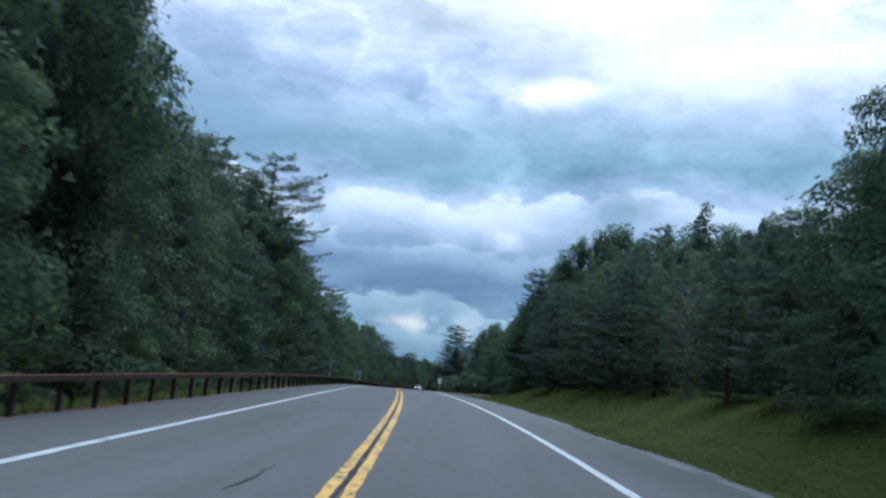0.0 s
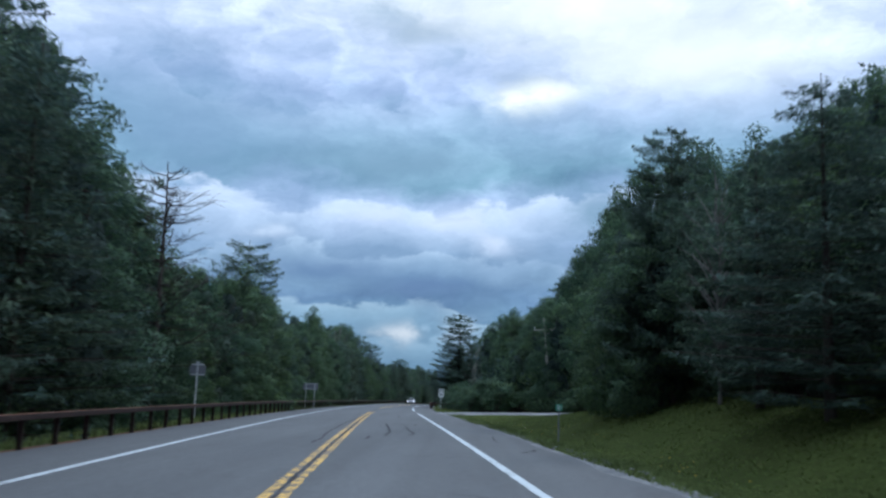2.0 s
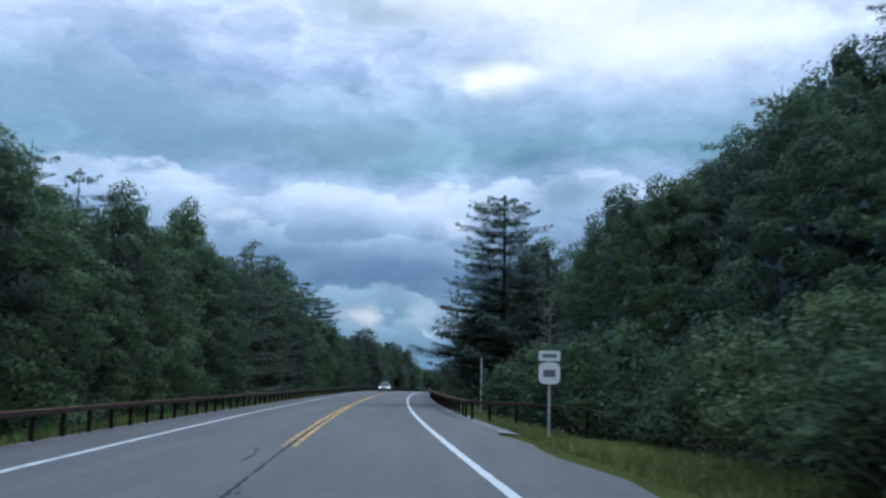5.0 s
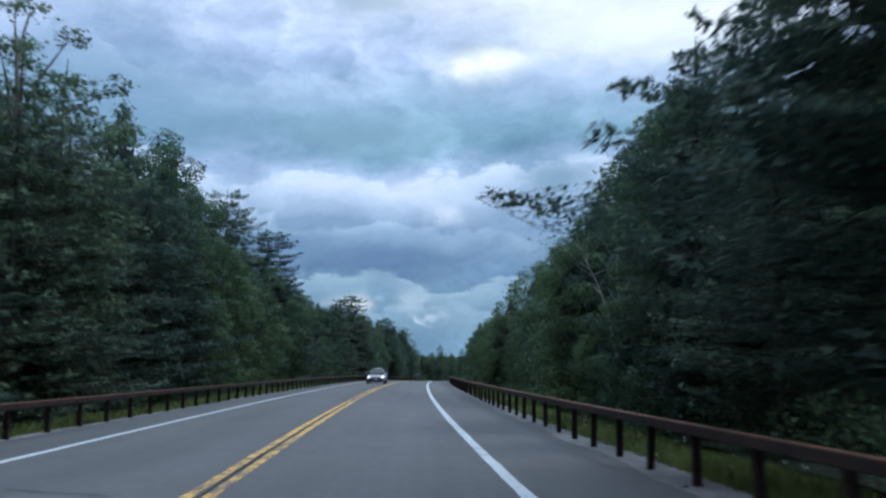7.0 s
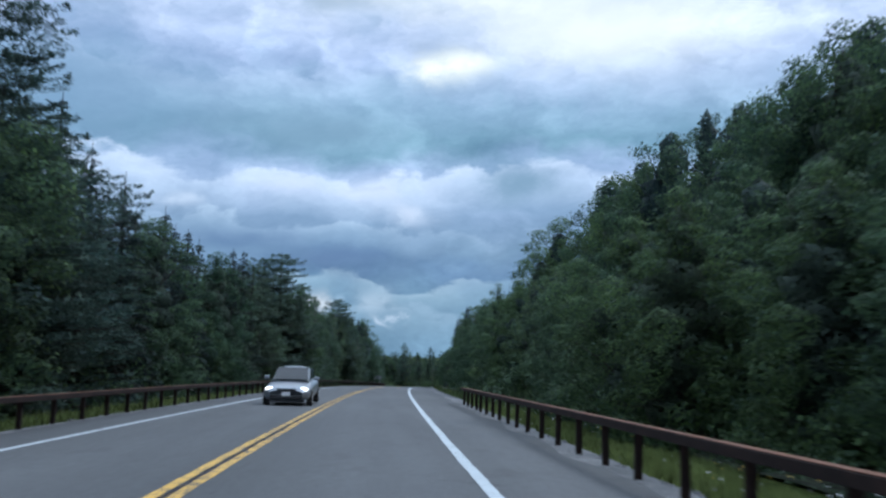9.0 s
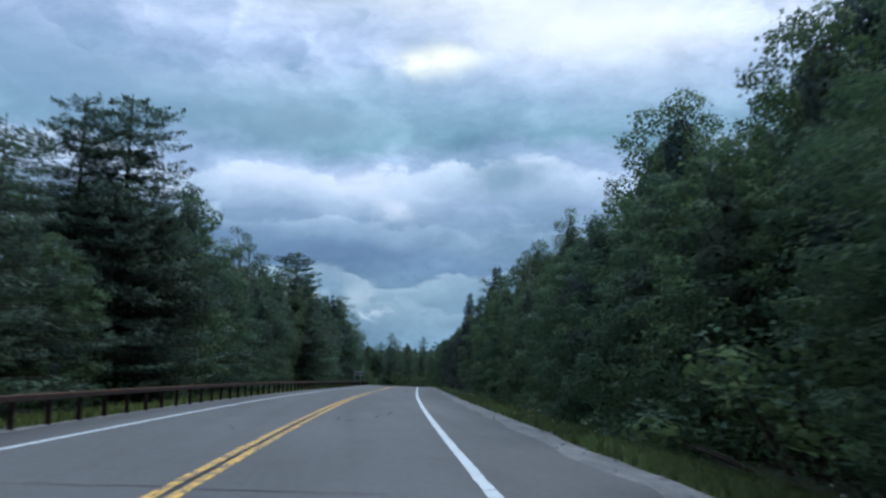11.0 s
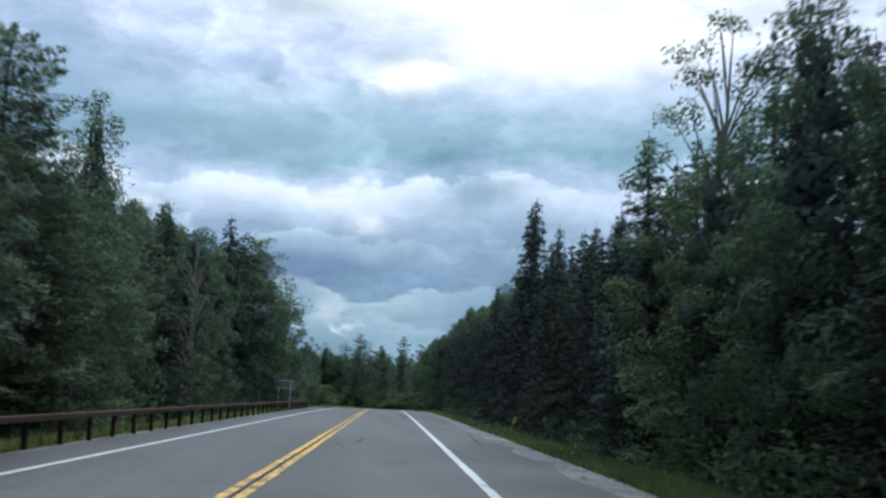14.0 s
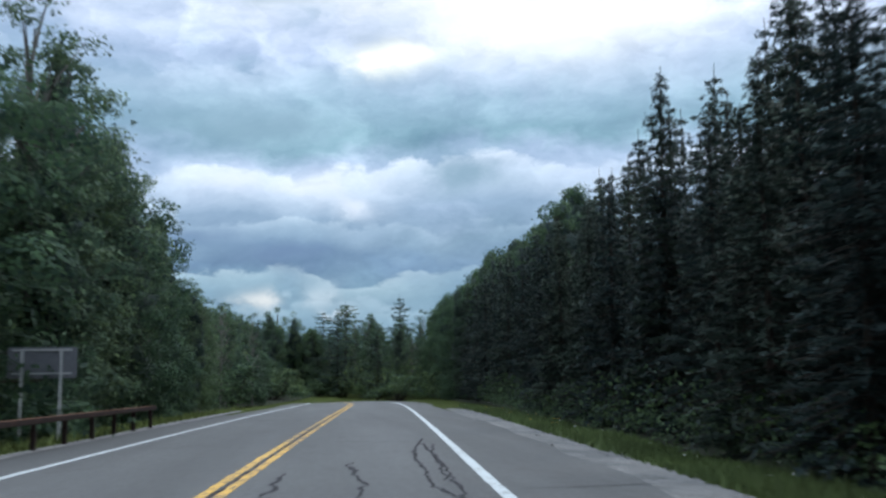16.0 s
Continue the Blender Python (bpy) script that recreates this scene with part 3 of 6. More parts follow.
edge_strip("grit_edge", SE[(SE > 128) & (SE < 446)], -5.2, -5.6, GRAVEL, "thin pale grit beside the asphalt", 0.06)


# ---- painted lines ----
def line(name, s0, s1, u, width, mat, label, ragged=0.006):
    s = np.arange(s0, s1 + 0.01, 0.35)
    rng = np.random.default_rng(int(abs(u) * 100) + int(s0 + 90))
    us = np.stack([u - width / 2 + rng.normal(size=len(s)) * ragged, u + width / 2 + rng.normal(size=len(s)) * ragged], 1)
    tagged(new(name, sweep(name, road, s, us, [0.006, 0.006], mat)), label, "road marking", kind="structure")


line("edge_line_left", -80, 590, -LANE, 0.15, WHITE_PAINT, "solid white edge line painted on the asphalt")
line("edge_line_right", -80, 117, LANE, 0.165, WHITE_PAINT, "solid white edge line ending at the side road")
line("edge_line_right", 132, 590, LANE, 0.165, WHITE_PAINT, "solid white edge line painted on the asphalt")
line("centre_joint", -80, 590, 0.0, 0.05, TAR, "dark tar joint between the yellow centre lines", 0.018)
for u in (-0.115, 0.115):
    line("centre_line", -80, 118.5, u, 0.135, YELLOW_PAINT, "worn yellow centre line, one of a double pair", 0.007)
    line("centre_line", 144, 590, u, 0.135, YELLOW_PAINT, "worn yellow centre line, one of a double pair", 0.007)


# ---- cracks sealed with tar ----
def crack(points, width, seed, wander=0.07):
    rng = np.random.default_rng(seed)
    width *= 1.15
    P = np.array(points, float)
    run = np.concatenate([[0], np.cumsum(np.hypot(*np.diff(P, axis=0).T))])
    n = max(8, int(run[-1] / 0.18))
    t = np.linspace(0, run[-1], n)
    s, u = np.interp(t, run, P[:, 0]), np.interp(t, run, P[:, 1])
    ds, du = np.gradient(s), np.gradient(u)
    k = np.hypot(ds, du)
    ds, du = ds / k, du / k
    w = np.cumsum(rng.normal(size=n))
    w = w - np.linspace(w[0], w[-1], n)
    w = w * min(wander, 0.03 * run[-1]) / max(np.abs(w).max(), 1e-6) + rng.normal(size=n) * width * 0.35
    s, u = s - du * w, u + ds * w
    g = width * rng.uniform(0.35, 1.25, n) / 2
    g[0] = g[-1] = 0.004
    v = np.concatenate([road.points(s + du * g, u - ds * g, 0.0045), road.points(s - du * g, u + ds * g, 0.0045)])
    me = mesh_of("crack", v, [(i, i + 1, n + i + 1, n + i) for i in range(n - 1)], TAR)
    tagged(new("road_crack", me), "dark tar-sealed crack in the asphalt", "road crack", "sealed cracks", "structure")


crack([(72.5, -0.52), (75.0, -0.49), (79.1, -0.58), (88.1, -0.43), (100.2, -0.21)], 0.06, 1)
crack([(89.0, 1.27), (80.7, 1.40), (77.0, 1.31)], 0.07, 2)
crack([(76.8, 0.80), (74.8, 0.72)], 0.08, 3)
crack([(85.4, 2.08), (79.5, 2.21), (77.8, 1.97)], 0.07, 4)
crack([(78.8, 4.76), (75.3, 4.53)], 0.04, 5)
crack([(72.2, 5.15), (70.8, 4.51)], 0.10, 6)
crack([(86.3, -1.68), (85.6, -0.64)], 0.05, 7)
crack([(86.3, -0.01), (85.8, 0.73), (85.9, 1.13)], 0.05, 8)
crack([(85.9, 1.16), (85.2, 1.08)], 0.09, 9)
crack([(88.9, 2.47), (87.0, 2.52)], 0.06, 10)
crack([(107.4, 2.01), (102.0, 2.07), (99.4, 1.81)], 0.05, 11)
crack([(99.9, 3.13), (98.7, 2.99)], 0.07, 12)
crack([(98.0, -0.52), (100.8, -0.62), (103.3, -0.47), (107.2, -0.50)], 0.05, 13)
crack([(305.9, 2.23), (303.2, 2.20)], 0.06, 14)
crack([(302.8, 1.91), (301.0, 1.84)], 0.06, 15)
crack([(300.7, 0.80), (299.3, 0.91)], 0.06, 16)
crack([(300.3, 1.37), (298.7, 1.09)], 0.05, 17)
crack([(313.4, 1.27), (311.6, 1.12)], 0.07, 18)
crack([(313.7, 3.97), (313.6, 5.30)], 0.04, 19)
crack([(332.9, 1.22), (329.7, 0.91), (327.6, 1.00)], 0.06, 20)
crack([(325.3, 1.03), (323.3, 1.10)], 0.08, 21)
crack([(331.8, 4.72), (331.7, 5.20)], 0.05, 22)
crack([(361.5, 2.63), (349.0, 2.57), (343.8, 2.57)], 0.07, 23)
crack([(386.7, 5.23), (381.0, 4.99), (376.4, 4.78)], 0.05, 24)
crack([(377.8, 1.15), (374.8, 1.06)], 0.08, 25)
crack([(401.7, 1.84), (399.3, 1.69)], 0.07, 26)
crack([(419.2, 2.93), (404.8, 3.01), (400.4, 2.80)], 0.06, 27)
crack([(410.7, 0.62), (409.4, 1.74)], 0.04, 28)
crack([(414.9, 1.49), (411.9, 1.73), (410.3, 1.75)], 0.07, 29)
crack([(420.9, 2.95), (415.3, 2.61), (411.3, 2.71), (410.2, 2.95)], 0.06, 30)
crack([(419.0, 3.10), (412.0, 2.90)], 0.05, 31)
crack([(413.3, 0.63), (410.5, 0.62)], 0.06, 32)
crack([(27.0, -2.03), (26.9, -0.39)], 0.04, 33)
crack([(27.3, -5.05), (27.0, -3.76), (25.4, -3.78)], 0.05, 34)
crack([(38.4, -0.92), (38.2, -0.31)], 0.05, 35)
crack([(39.0, -1.98), (39.3, -1.06)], 0.04, 36)
crack([(285.0, -1.93), (285.0, -0.45), (284.8, 1.05), (284.8, 2.40)], 0.05, 37)
crack([(304.2, 0.77), (309.4, 2.20)], 0.05, 38)
crack([(174.1, 4.16), (173.8, 4.99)], 0.05, 39)
crack([(194.6, 3.55), (194.0, 4.85)], 0.05, 40)
crack([(185.1, -2.27), (184.6, -0.86)], 0.05, 41)
crack([(211.6, -0.29), (212.6, -0.29)], 0.06, 42)
crack([(404.7, 0.56), (401.4, 1.89)], 0.05, 43)
rng = np.random.default_rng(404)
for i in range(46):
    s, u = rng.uniform(5, 440), rng.uniform(-4.6, 4.6)
    if rng.uniform() < 0.55:
        crack([(s, u), (s + rng.uniform(-0.8, 0.8), u + rng.uniform(-3.0, 3.0))], 0.03, 500 + i)
    else:
        crack([(s, u), (s + rng.uniform(1, 4), u + rng.uniform(-0.5, 0.5))], 0.04, 500 + i)

# ---- side road ----
sd = 140 * np.linspace(0, 1, 40) ** 1.9
su = 4.9 + sd
near = 121.8 - 1.2 * np.exp(-sd / 2.0) * 3 - 0.02 * sd
far_edge = 130.6 + 6 * np.exp(-sd / 3.0) - 0.05 * sd - 1.5 * ease(sd, 0, 14)
cols = [near, near * 0.66 + far_edge * 0.34, near * 0.33 + far_edge * 0.67, far_edge]
v = np.concatenate([land.points(c, su, bank(c, su) + 0.10 - 0.09 * np.exp(-sd / 2.0)) for c in cols])
f = [(j * 40 + i, j * 40 + i + 1, (j + 1) * 40 + i + 1, (j + 1) * 40 + i) for j in range(3) for i in range(39)]
tagged(new("side_road", mesh_of("side_road", v, f, SIDE_ASPHALT, True)), "pale asphalt side road branching off at a junction", "road", kind="structure")
v = np.concatenate([land.points(near - w, su, bank(near - w, su) + z) for w, z in ((-0.1, 0.108), (0.9, 0.05), (1.9, 0.03))])
f = [(j * 40 + i, j * 40 + i + 1, (j + 1) * 40 + i + 1, (j + 1) * 40 + i) for j in range(2) for i in range(24)]
tagged(new("gravel_edge", mesh_of("gravel_edge", v, f, GRAVEL, True)), "broken gravel edge of the side road", "gravel", kind="structure")

# ---- guardrails ----
bm = bmesh.new()
for sx, sy, ox in ((0.008, 0.085, -0.045), (0.008, 0.085, 0.045), (0.085, 0.008, 0)):
    box(bm, sx, sy, 0.95, Matrix.Translation((ox, 0, -0.475)))
POST = bm_mesh("post", bm, RUST)


def guardrail(u, s0, s1, flare, label):
    root = tagged(new("guardrail"), label, "guardrail", "guardrails")
    s = np.arange(s0, s1 + 0.01, 1.83)
    off = (u if u > 0 else left_edge(s) - 0.06) + (np.sign(u) * 4.2 * (1 - ease(s, s0, s0 + 12)) if flare else 0 * s)
    drop = 0.35 * (1 - ease(s, s0, s0 + 5)) if flare else 0.0 * s
    top = 0.70 + (-0.04 if u < 0 else 0.03) - drop
    prof = [(-0.075, -0.108), (-0.075, -0.01), (-0.06, 0), (0.06, 0), (0.075, -0.01), (0.075, -0.108), (0.06, -0.118), (-0.06, -0.118)]
    k = len(prof)
    v = np.concatenate([land.points(s, off + a, top + b) for a, b in prof])
    n = len(s)
    f = [(j * n + i, j * n + i + 1, (j + 1) % k * n + i + 1, (j + 1) % k * n + i) for j in range(k) for i in range(n - 1)]
    f += [tuple(j * n for j in range(k)), tuple(j * n + n - 1 for j in range(k - 1, -1, -1))]
    part("rail", mesh_of("rail", v, f, RUST), root, "rust-brown steel box beam")
    # thin strip that paints the lit upper edge onto the beam
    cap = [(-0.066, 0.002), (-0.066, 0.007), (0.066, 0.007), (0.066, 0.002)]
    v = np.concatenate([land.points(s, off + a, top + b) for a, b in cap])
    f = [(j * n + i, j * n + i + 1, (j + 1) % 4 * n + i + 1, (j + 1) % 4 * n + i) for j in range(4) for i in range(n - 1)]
    part("rail_top", mesh_of("rail_top", v, f, LIT_RUST), root, "orange rust along the top, its lit tone painted in")
    for si, oi, ti in zip(s, off, top):
        p = land.at(si, oi + 0.11 * np.sign(u), ti - 0.05)
        part_at("post", POST, root, Matrix.Translation(p) @ Matrix.Rotation(land.heading(si) + random.uniform(-0.06, 0.06), 4, "Z") @ Matrix.Rotation(random.uniform(-0.03, 0.03), 4, "Y"))
    return root


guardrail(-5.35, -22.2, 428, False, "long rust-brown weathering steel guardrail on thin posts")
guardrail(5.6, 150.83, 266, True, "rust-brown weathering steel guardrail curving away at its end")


# ---- signs and posts ----
def at_road(root, s, u, z=0.0, turn=0.0):
    root.matrix_basis = Matrix.Translation(on_land(s, u, z)) @ Matrix.Rotation(land.heading(s) + radians(turn), 4, "Z")


def post_mesh(name, h, w=0.06, d=0.035, mat=GALVANISED):
    """A U-channel post standing on z = 0."""
    bm = bmesh.new()
    box(bm, w, 0.006, h + 0.5, Matrix.Translation((0, 0, h / 2 - 0.25)))
    for sx in (-1, 1):
        box(bm, 0.006, d, h + 0.5, Matrix.Translation((sx * w / 2, -d / 2, h / 2 - 0.25)))
    return bm_mesh(name, bm, mat)


def plate_mesh(name, w, h, mat, corner=0.05, outline=None):
    bm = bmesh.new()
    if outline is None:
        outline = []
        for cx, cy, a0 in ((w / 2 - corner, h / 2 - corner, 0), (-w / 2 + corner, h / 2 - corner, 90), (-w / 2 + corner, -h / 2 + corner, 180), (w / 2 - corner, -h / 2 + corner, 270)):
            for k in range(4):
                a = radians(a0 + 30 * k)
                outline.append((cx + corner * math.cos(a), cy + corner * math.sin(a)))
    face = bm.faces.new([bm.verts.new((x, 0, z)) for x, z in outline])
    made = bmesh.ops.extrude_face_region(bm, geom=[face])
    bmesh.ops.translate(bm, verts=[v for v in made["geom"] if isinstance(v, bmesh.types.BMVert)], vec=(0, 0.006, 0))
    bmesh.ops.recalc_face_normals(bm, faces=bm.faces)
    return bm_mesh(name, bm, mat)


def bar_mesh(name, w, h, d, mat):
    bm = bmesh.new()
    box(bm, w, d, h, None, 0.004)
    return bm_mesh(name, bm, mat)


def guide_sign(s, u, w, bottom, top, label):
    root = tagged(new("road_sign"), label, "road sign", "signs seen from behind")
    base = float(bank(s, u))
    at_road(root, s, u)
    bottom, top = bottom - base, top - base
    for x in (-0.28 * w, 0.28 * w):
        part_at("post", post_mesh("post", top - 0.05), root, Matrix.Translation((x, 0, 0)))
    part_at("sign_panel", plate_mesh("sign_panel", w, top - bottom, SIGN_BACK), root, Matrix.Translation((0, 0.03, (top + bottom) / 2)), "dull grey aluminium back")
    for z in (bottom + 0.12, top - 0.07):
        part_at("bracket", bar_mesh("bracket", w * 0.86, 0.045, 0.03, GALVANISED), root, Matrix.Translation((0, 0.012, z)))


guide_sign(134.9, -6.5, 1.45, 1.62, 2.28, "grey back of a wide road sign on two steel posts")
guide_sign(422.8, -6.55, 1.72, 1.50, 2.28, "grey back of a wide road sign on two pale steel posts")


def shield_sign(s, u):
    root = tagged(new("route_marker"), "grey back of a shield-shaped road sign on one post", "road sign", "signs seen from behind")
    base = float(bank(s, u))
    at_road(root, s, u)
    top = 2.4 - base
    part("post", post_mesh("post", top - 0.02), root)
    shape = [(-0.3, -0.30), (0.3, -0.30), (0.36, -0.05), (0.33, 0.12), (0.15, 0.2), (0.08, 0.31), (-0.08, 0.31), (-0.15, 0.2), (-0.33, 0.12), (-0.36, -0.05)]
    part_at("sign_panel", plate_mesh("sign_panel", 0.7, 0.6, SIGN_BACK, outline=shape[::-1]), root, Matrix.Translation((0, 0.03, top - 0.33)), "dull grey aluminium back")
    for z in (top - 0.15, top - 0.58):
        part_at("bracket", bar_mesh("bracket", 0.56, 0.05, 0.03, GALVANISED), root, Matrix.Translation((0, 0.012, z)))


shield_sign(88.5, -6.95)


def stacked_sign(s, u):
    root = tagged(new("route_sign"), "two small white plates stacked on a steel post", "road sign")
    base = float(bank(s, u))
    at_road(root, s, u)
    top = 2.35 - base
    part("post", post_mesh("post", top), root)
    upper = part_at("upper_plate", plate_mesh("upper_plate", 0.6, 0.28, WHITE_PLATE, 0.04), root, Matrix.Translation((0, -0.05, top - 0.14)), "small white plate")
    lower = part_at("lower_plate", plate_mesh("lower_plate", 0.6, 0.6, WHITE_PLATE, 0.16), root, Matrix.Translation((0, -0.05, top - 0.62)), "white rounded plate with a dark bar")
    part_at("mark", bar_mesh("mark", 0.34, 0.2, 0.004, SIGN_BACK), lower, Matrix.Translation((0, -0.004, 0)))
    part_at("mark", bar_mesh("mark", 0.4, 0.1, 0.004, SIGN_BACK), upper, Matrix.Translation((0, -0.004, 0)))


stacked_sign(149.1, 6.6)


def small_marker(s, u, turn=0.0):
    root = tagged(new("reference_marker"), "small green marker plate on a thin steel post in the grass", "marker post")
    at_road(root, s, u, 0, turn)
    part("post", post_mesh("post", 1.2, 0.035, 0.02, SIGN_BACK), root)
    plate = part_at("plate", plate_mesh("plate", 0.22, 0.2, GREEN_PAINT, 0.03), root, Matrix.Translation((0, -0.02, 1.16)), "green plate with pale bars")
    for z in (0.05, 0.0, -0.05):
        part_at("mark", bar_mesh("mark", 0.11, 0.018, 0.003, WHITE_PLATE), plate, Matrix.Translation((0, -0.003, z)))


small_marker(77.5, 6.7)


def street_post(s, u):
    root = tagged(new("sign_post"), "tall grey steel post with a green sign edge-on behind the guardrail", "sign post")
    at_road(root, s, u, 0, 84)
    part("post", post_mesh("post", 2.95, 0.085, 0.06), root)
    part_at("plate", plate_mesh("plate", 0.6, 0.3, GREEN_PAINT, 0.03), root, Matrix.Translation((0, -0.03, 2.8)), "green plate")


street_post(170.0, 7.0)


def delineator(s, u):
    root = tagged(new("delineator"), "small yellow marker leaning on a thin post in the grass", "marker post")
    at_road(root, s, u)
    root.matrix_basis = root.matrix_basis @ Matrix.Rotation(radians(22), 4, "Y")
    part("post", post_mesh("post", 0.7, 0.035, 0.02), root)
    part_at("plate", plate_mesh("plate", 0.11, 0.36, YELLOW_PLATE, 0.02), root, Matrix.Translation((0, -0.02, 0.82)), "yellow plate")


delineator(398.2, 8.6)


def utility_pole(s, u, height, lean, label):
    root = tagged(new("utility_pole"), label, "utility pole", "utility poles")
    at_road(root, s, u)
    root.matrix_basis = root.matrix_basis @ Matrix.Rotation(radians(-lean), 4, "Y")
    v, f = [], []
    tube(v, f, [(0, 0, -0.5), (0, 0, height * 0.5), (0, 0, height)], [0.16, 0.135, 0.105], 10)
    part("pole", mesh_of("pole", v, f, POLE_WOOD, True), root)
    part_at("crossarm", bar_mesh("crossarm", 2.2, 0.12, 0.1, POLE_WOOD), root, Matrix.Translation((0, -0.12, height - 1.15)), "wooden crossarm")
    for x in (-1.0, 1.0):
        v, f = [], []
        tube(v, f, [(0, 0, 0), (0, 0, 0.05), (0, 0, 0.08), (0, 0, 0.2)], [0.02, 0.05, 0.035, 0.05], 8)
        part_at("insulator", mesh_of("insulator", v, f, WHITE_PLATE, True), root, Matrix.Translation((x, -0.12, height - 1.09)), "pale insulator")
    for x0, x1 in ((-0.7, 0), (0.7, 0)):
        v, f = [], []
        tube(v, f, [(x0, -0.14, height - 1.2), (x1, -0.1, height - 1.85)], [0.018, 0.018], 5)
        part("brace", mesh_of("brace", v, f, GALVANISED), root)


utility_pole(136.2, 16.9, 9.3, 5.0, "leaning grey wooden utility pole with one crossarm")
utility_pole(301.5, 16.2, 9.6, 1.0, "grey wooden utility pole with one crossarm among trees")


# ---- the oncoming car ----
SILVER = plain_material("silver_car_paint", (0.25, 0.28, 0.32), (0.30, 0.33, 0.37), 0.3, 3, 0.6)
CAR_GLASS = plain_material("dark_car_glass", (0.012, 0.015, 0.018), (0.02, 0.024, 0.028), 0.12)
CAR_GLASS.node_tree.nodes["Principled BSDF"].inputs["Specular IOR Level"].default_value = 0.25
RUBBER = plain_material("tyre_rubber", (0.012, 0.012, 0.012), (0.022, 0.022, 0.022), 0.8)
BLACK_TRIM = plain_material("black_trim", (0.015, 0.015, 0.017), (0.03, 0.03, 0.033), 0.5)
RIM = plain_material("alloy_rim", (0.35, 0.36, 0.38), (0.45, 0.46, 0.48), 0.35, 6, 0.8)
LAMP = Nodes("lit_headlamp")
LAMP.bsdf.inputs["Emission Color"].default_value, LAMP.bsdf.inputs["Emission Strength"].default_value = (1.0, 0.98, 0.95, 1), 2.2
LAMP = LAMP.finish((0.8, 0.8, 0.82), 0.1)


def loft(name, stations, mat, n=20, power=3.5):
    """A body through rounded cross-sections: (y, half width, bottom, top)."""
    v, f = [], []
    for y, w, b, t in stations:
        for k in range(n):
            a = 2 * math.pi * (k + 0.5) / n
            c, s = math.cos(a), math.sin(a)
            v.append((w * math.copysign(abs(c) ** (2 / power), c), y, (b + t) / 2 + (t - b) / 2 * math.copysign(abs(s) ** (2 / power), s)))
    for i in range(len(stations) - 1):
        for k in range(n):
            f.append((i * n + k, i * n + (k + 1) % n, (i + 1) * n + (k + 1) % n, (i + 1) * n + k))
    f += [tuple(range(n)), tuple(range(len(v) - 1, len(v) - n - 1, -1))]
    return mesh_of(name, v, f, mat, True)


def disc(name, r, w, mat, inner=0.0):
    bm = bmesh.new()
    bmesh.ops.create_cone(bm, cap_ends=True, segments=24, radius1=r, radius2=r, depth=w, matrix=Matrix.Rotation(radians(90), 4, "Y"))
    bmesh.ops.bevel(bm, geom=[e for e in bm.edges if len(e.link_faces) == 2 and any(len(q.verts) > 4 for q in e.link_faces)], offset=0.025, segments=2, affect="EDGES")
    return bm_mesh(name, bm, mat)


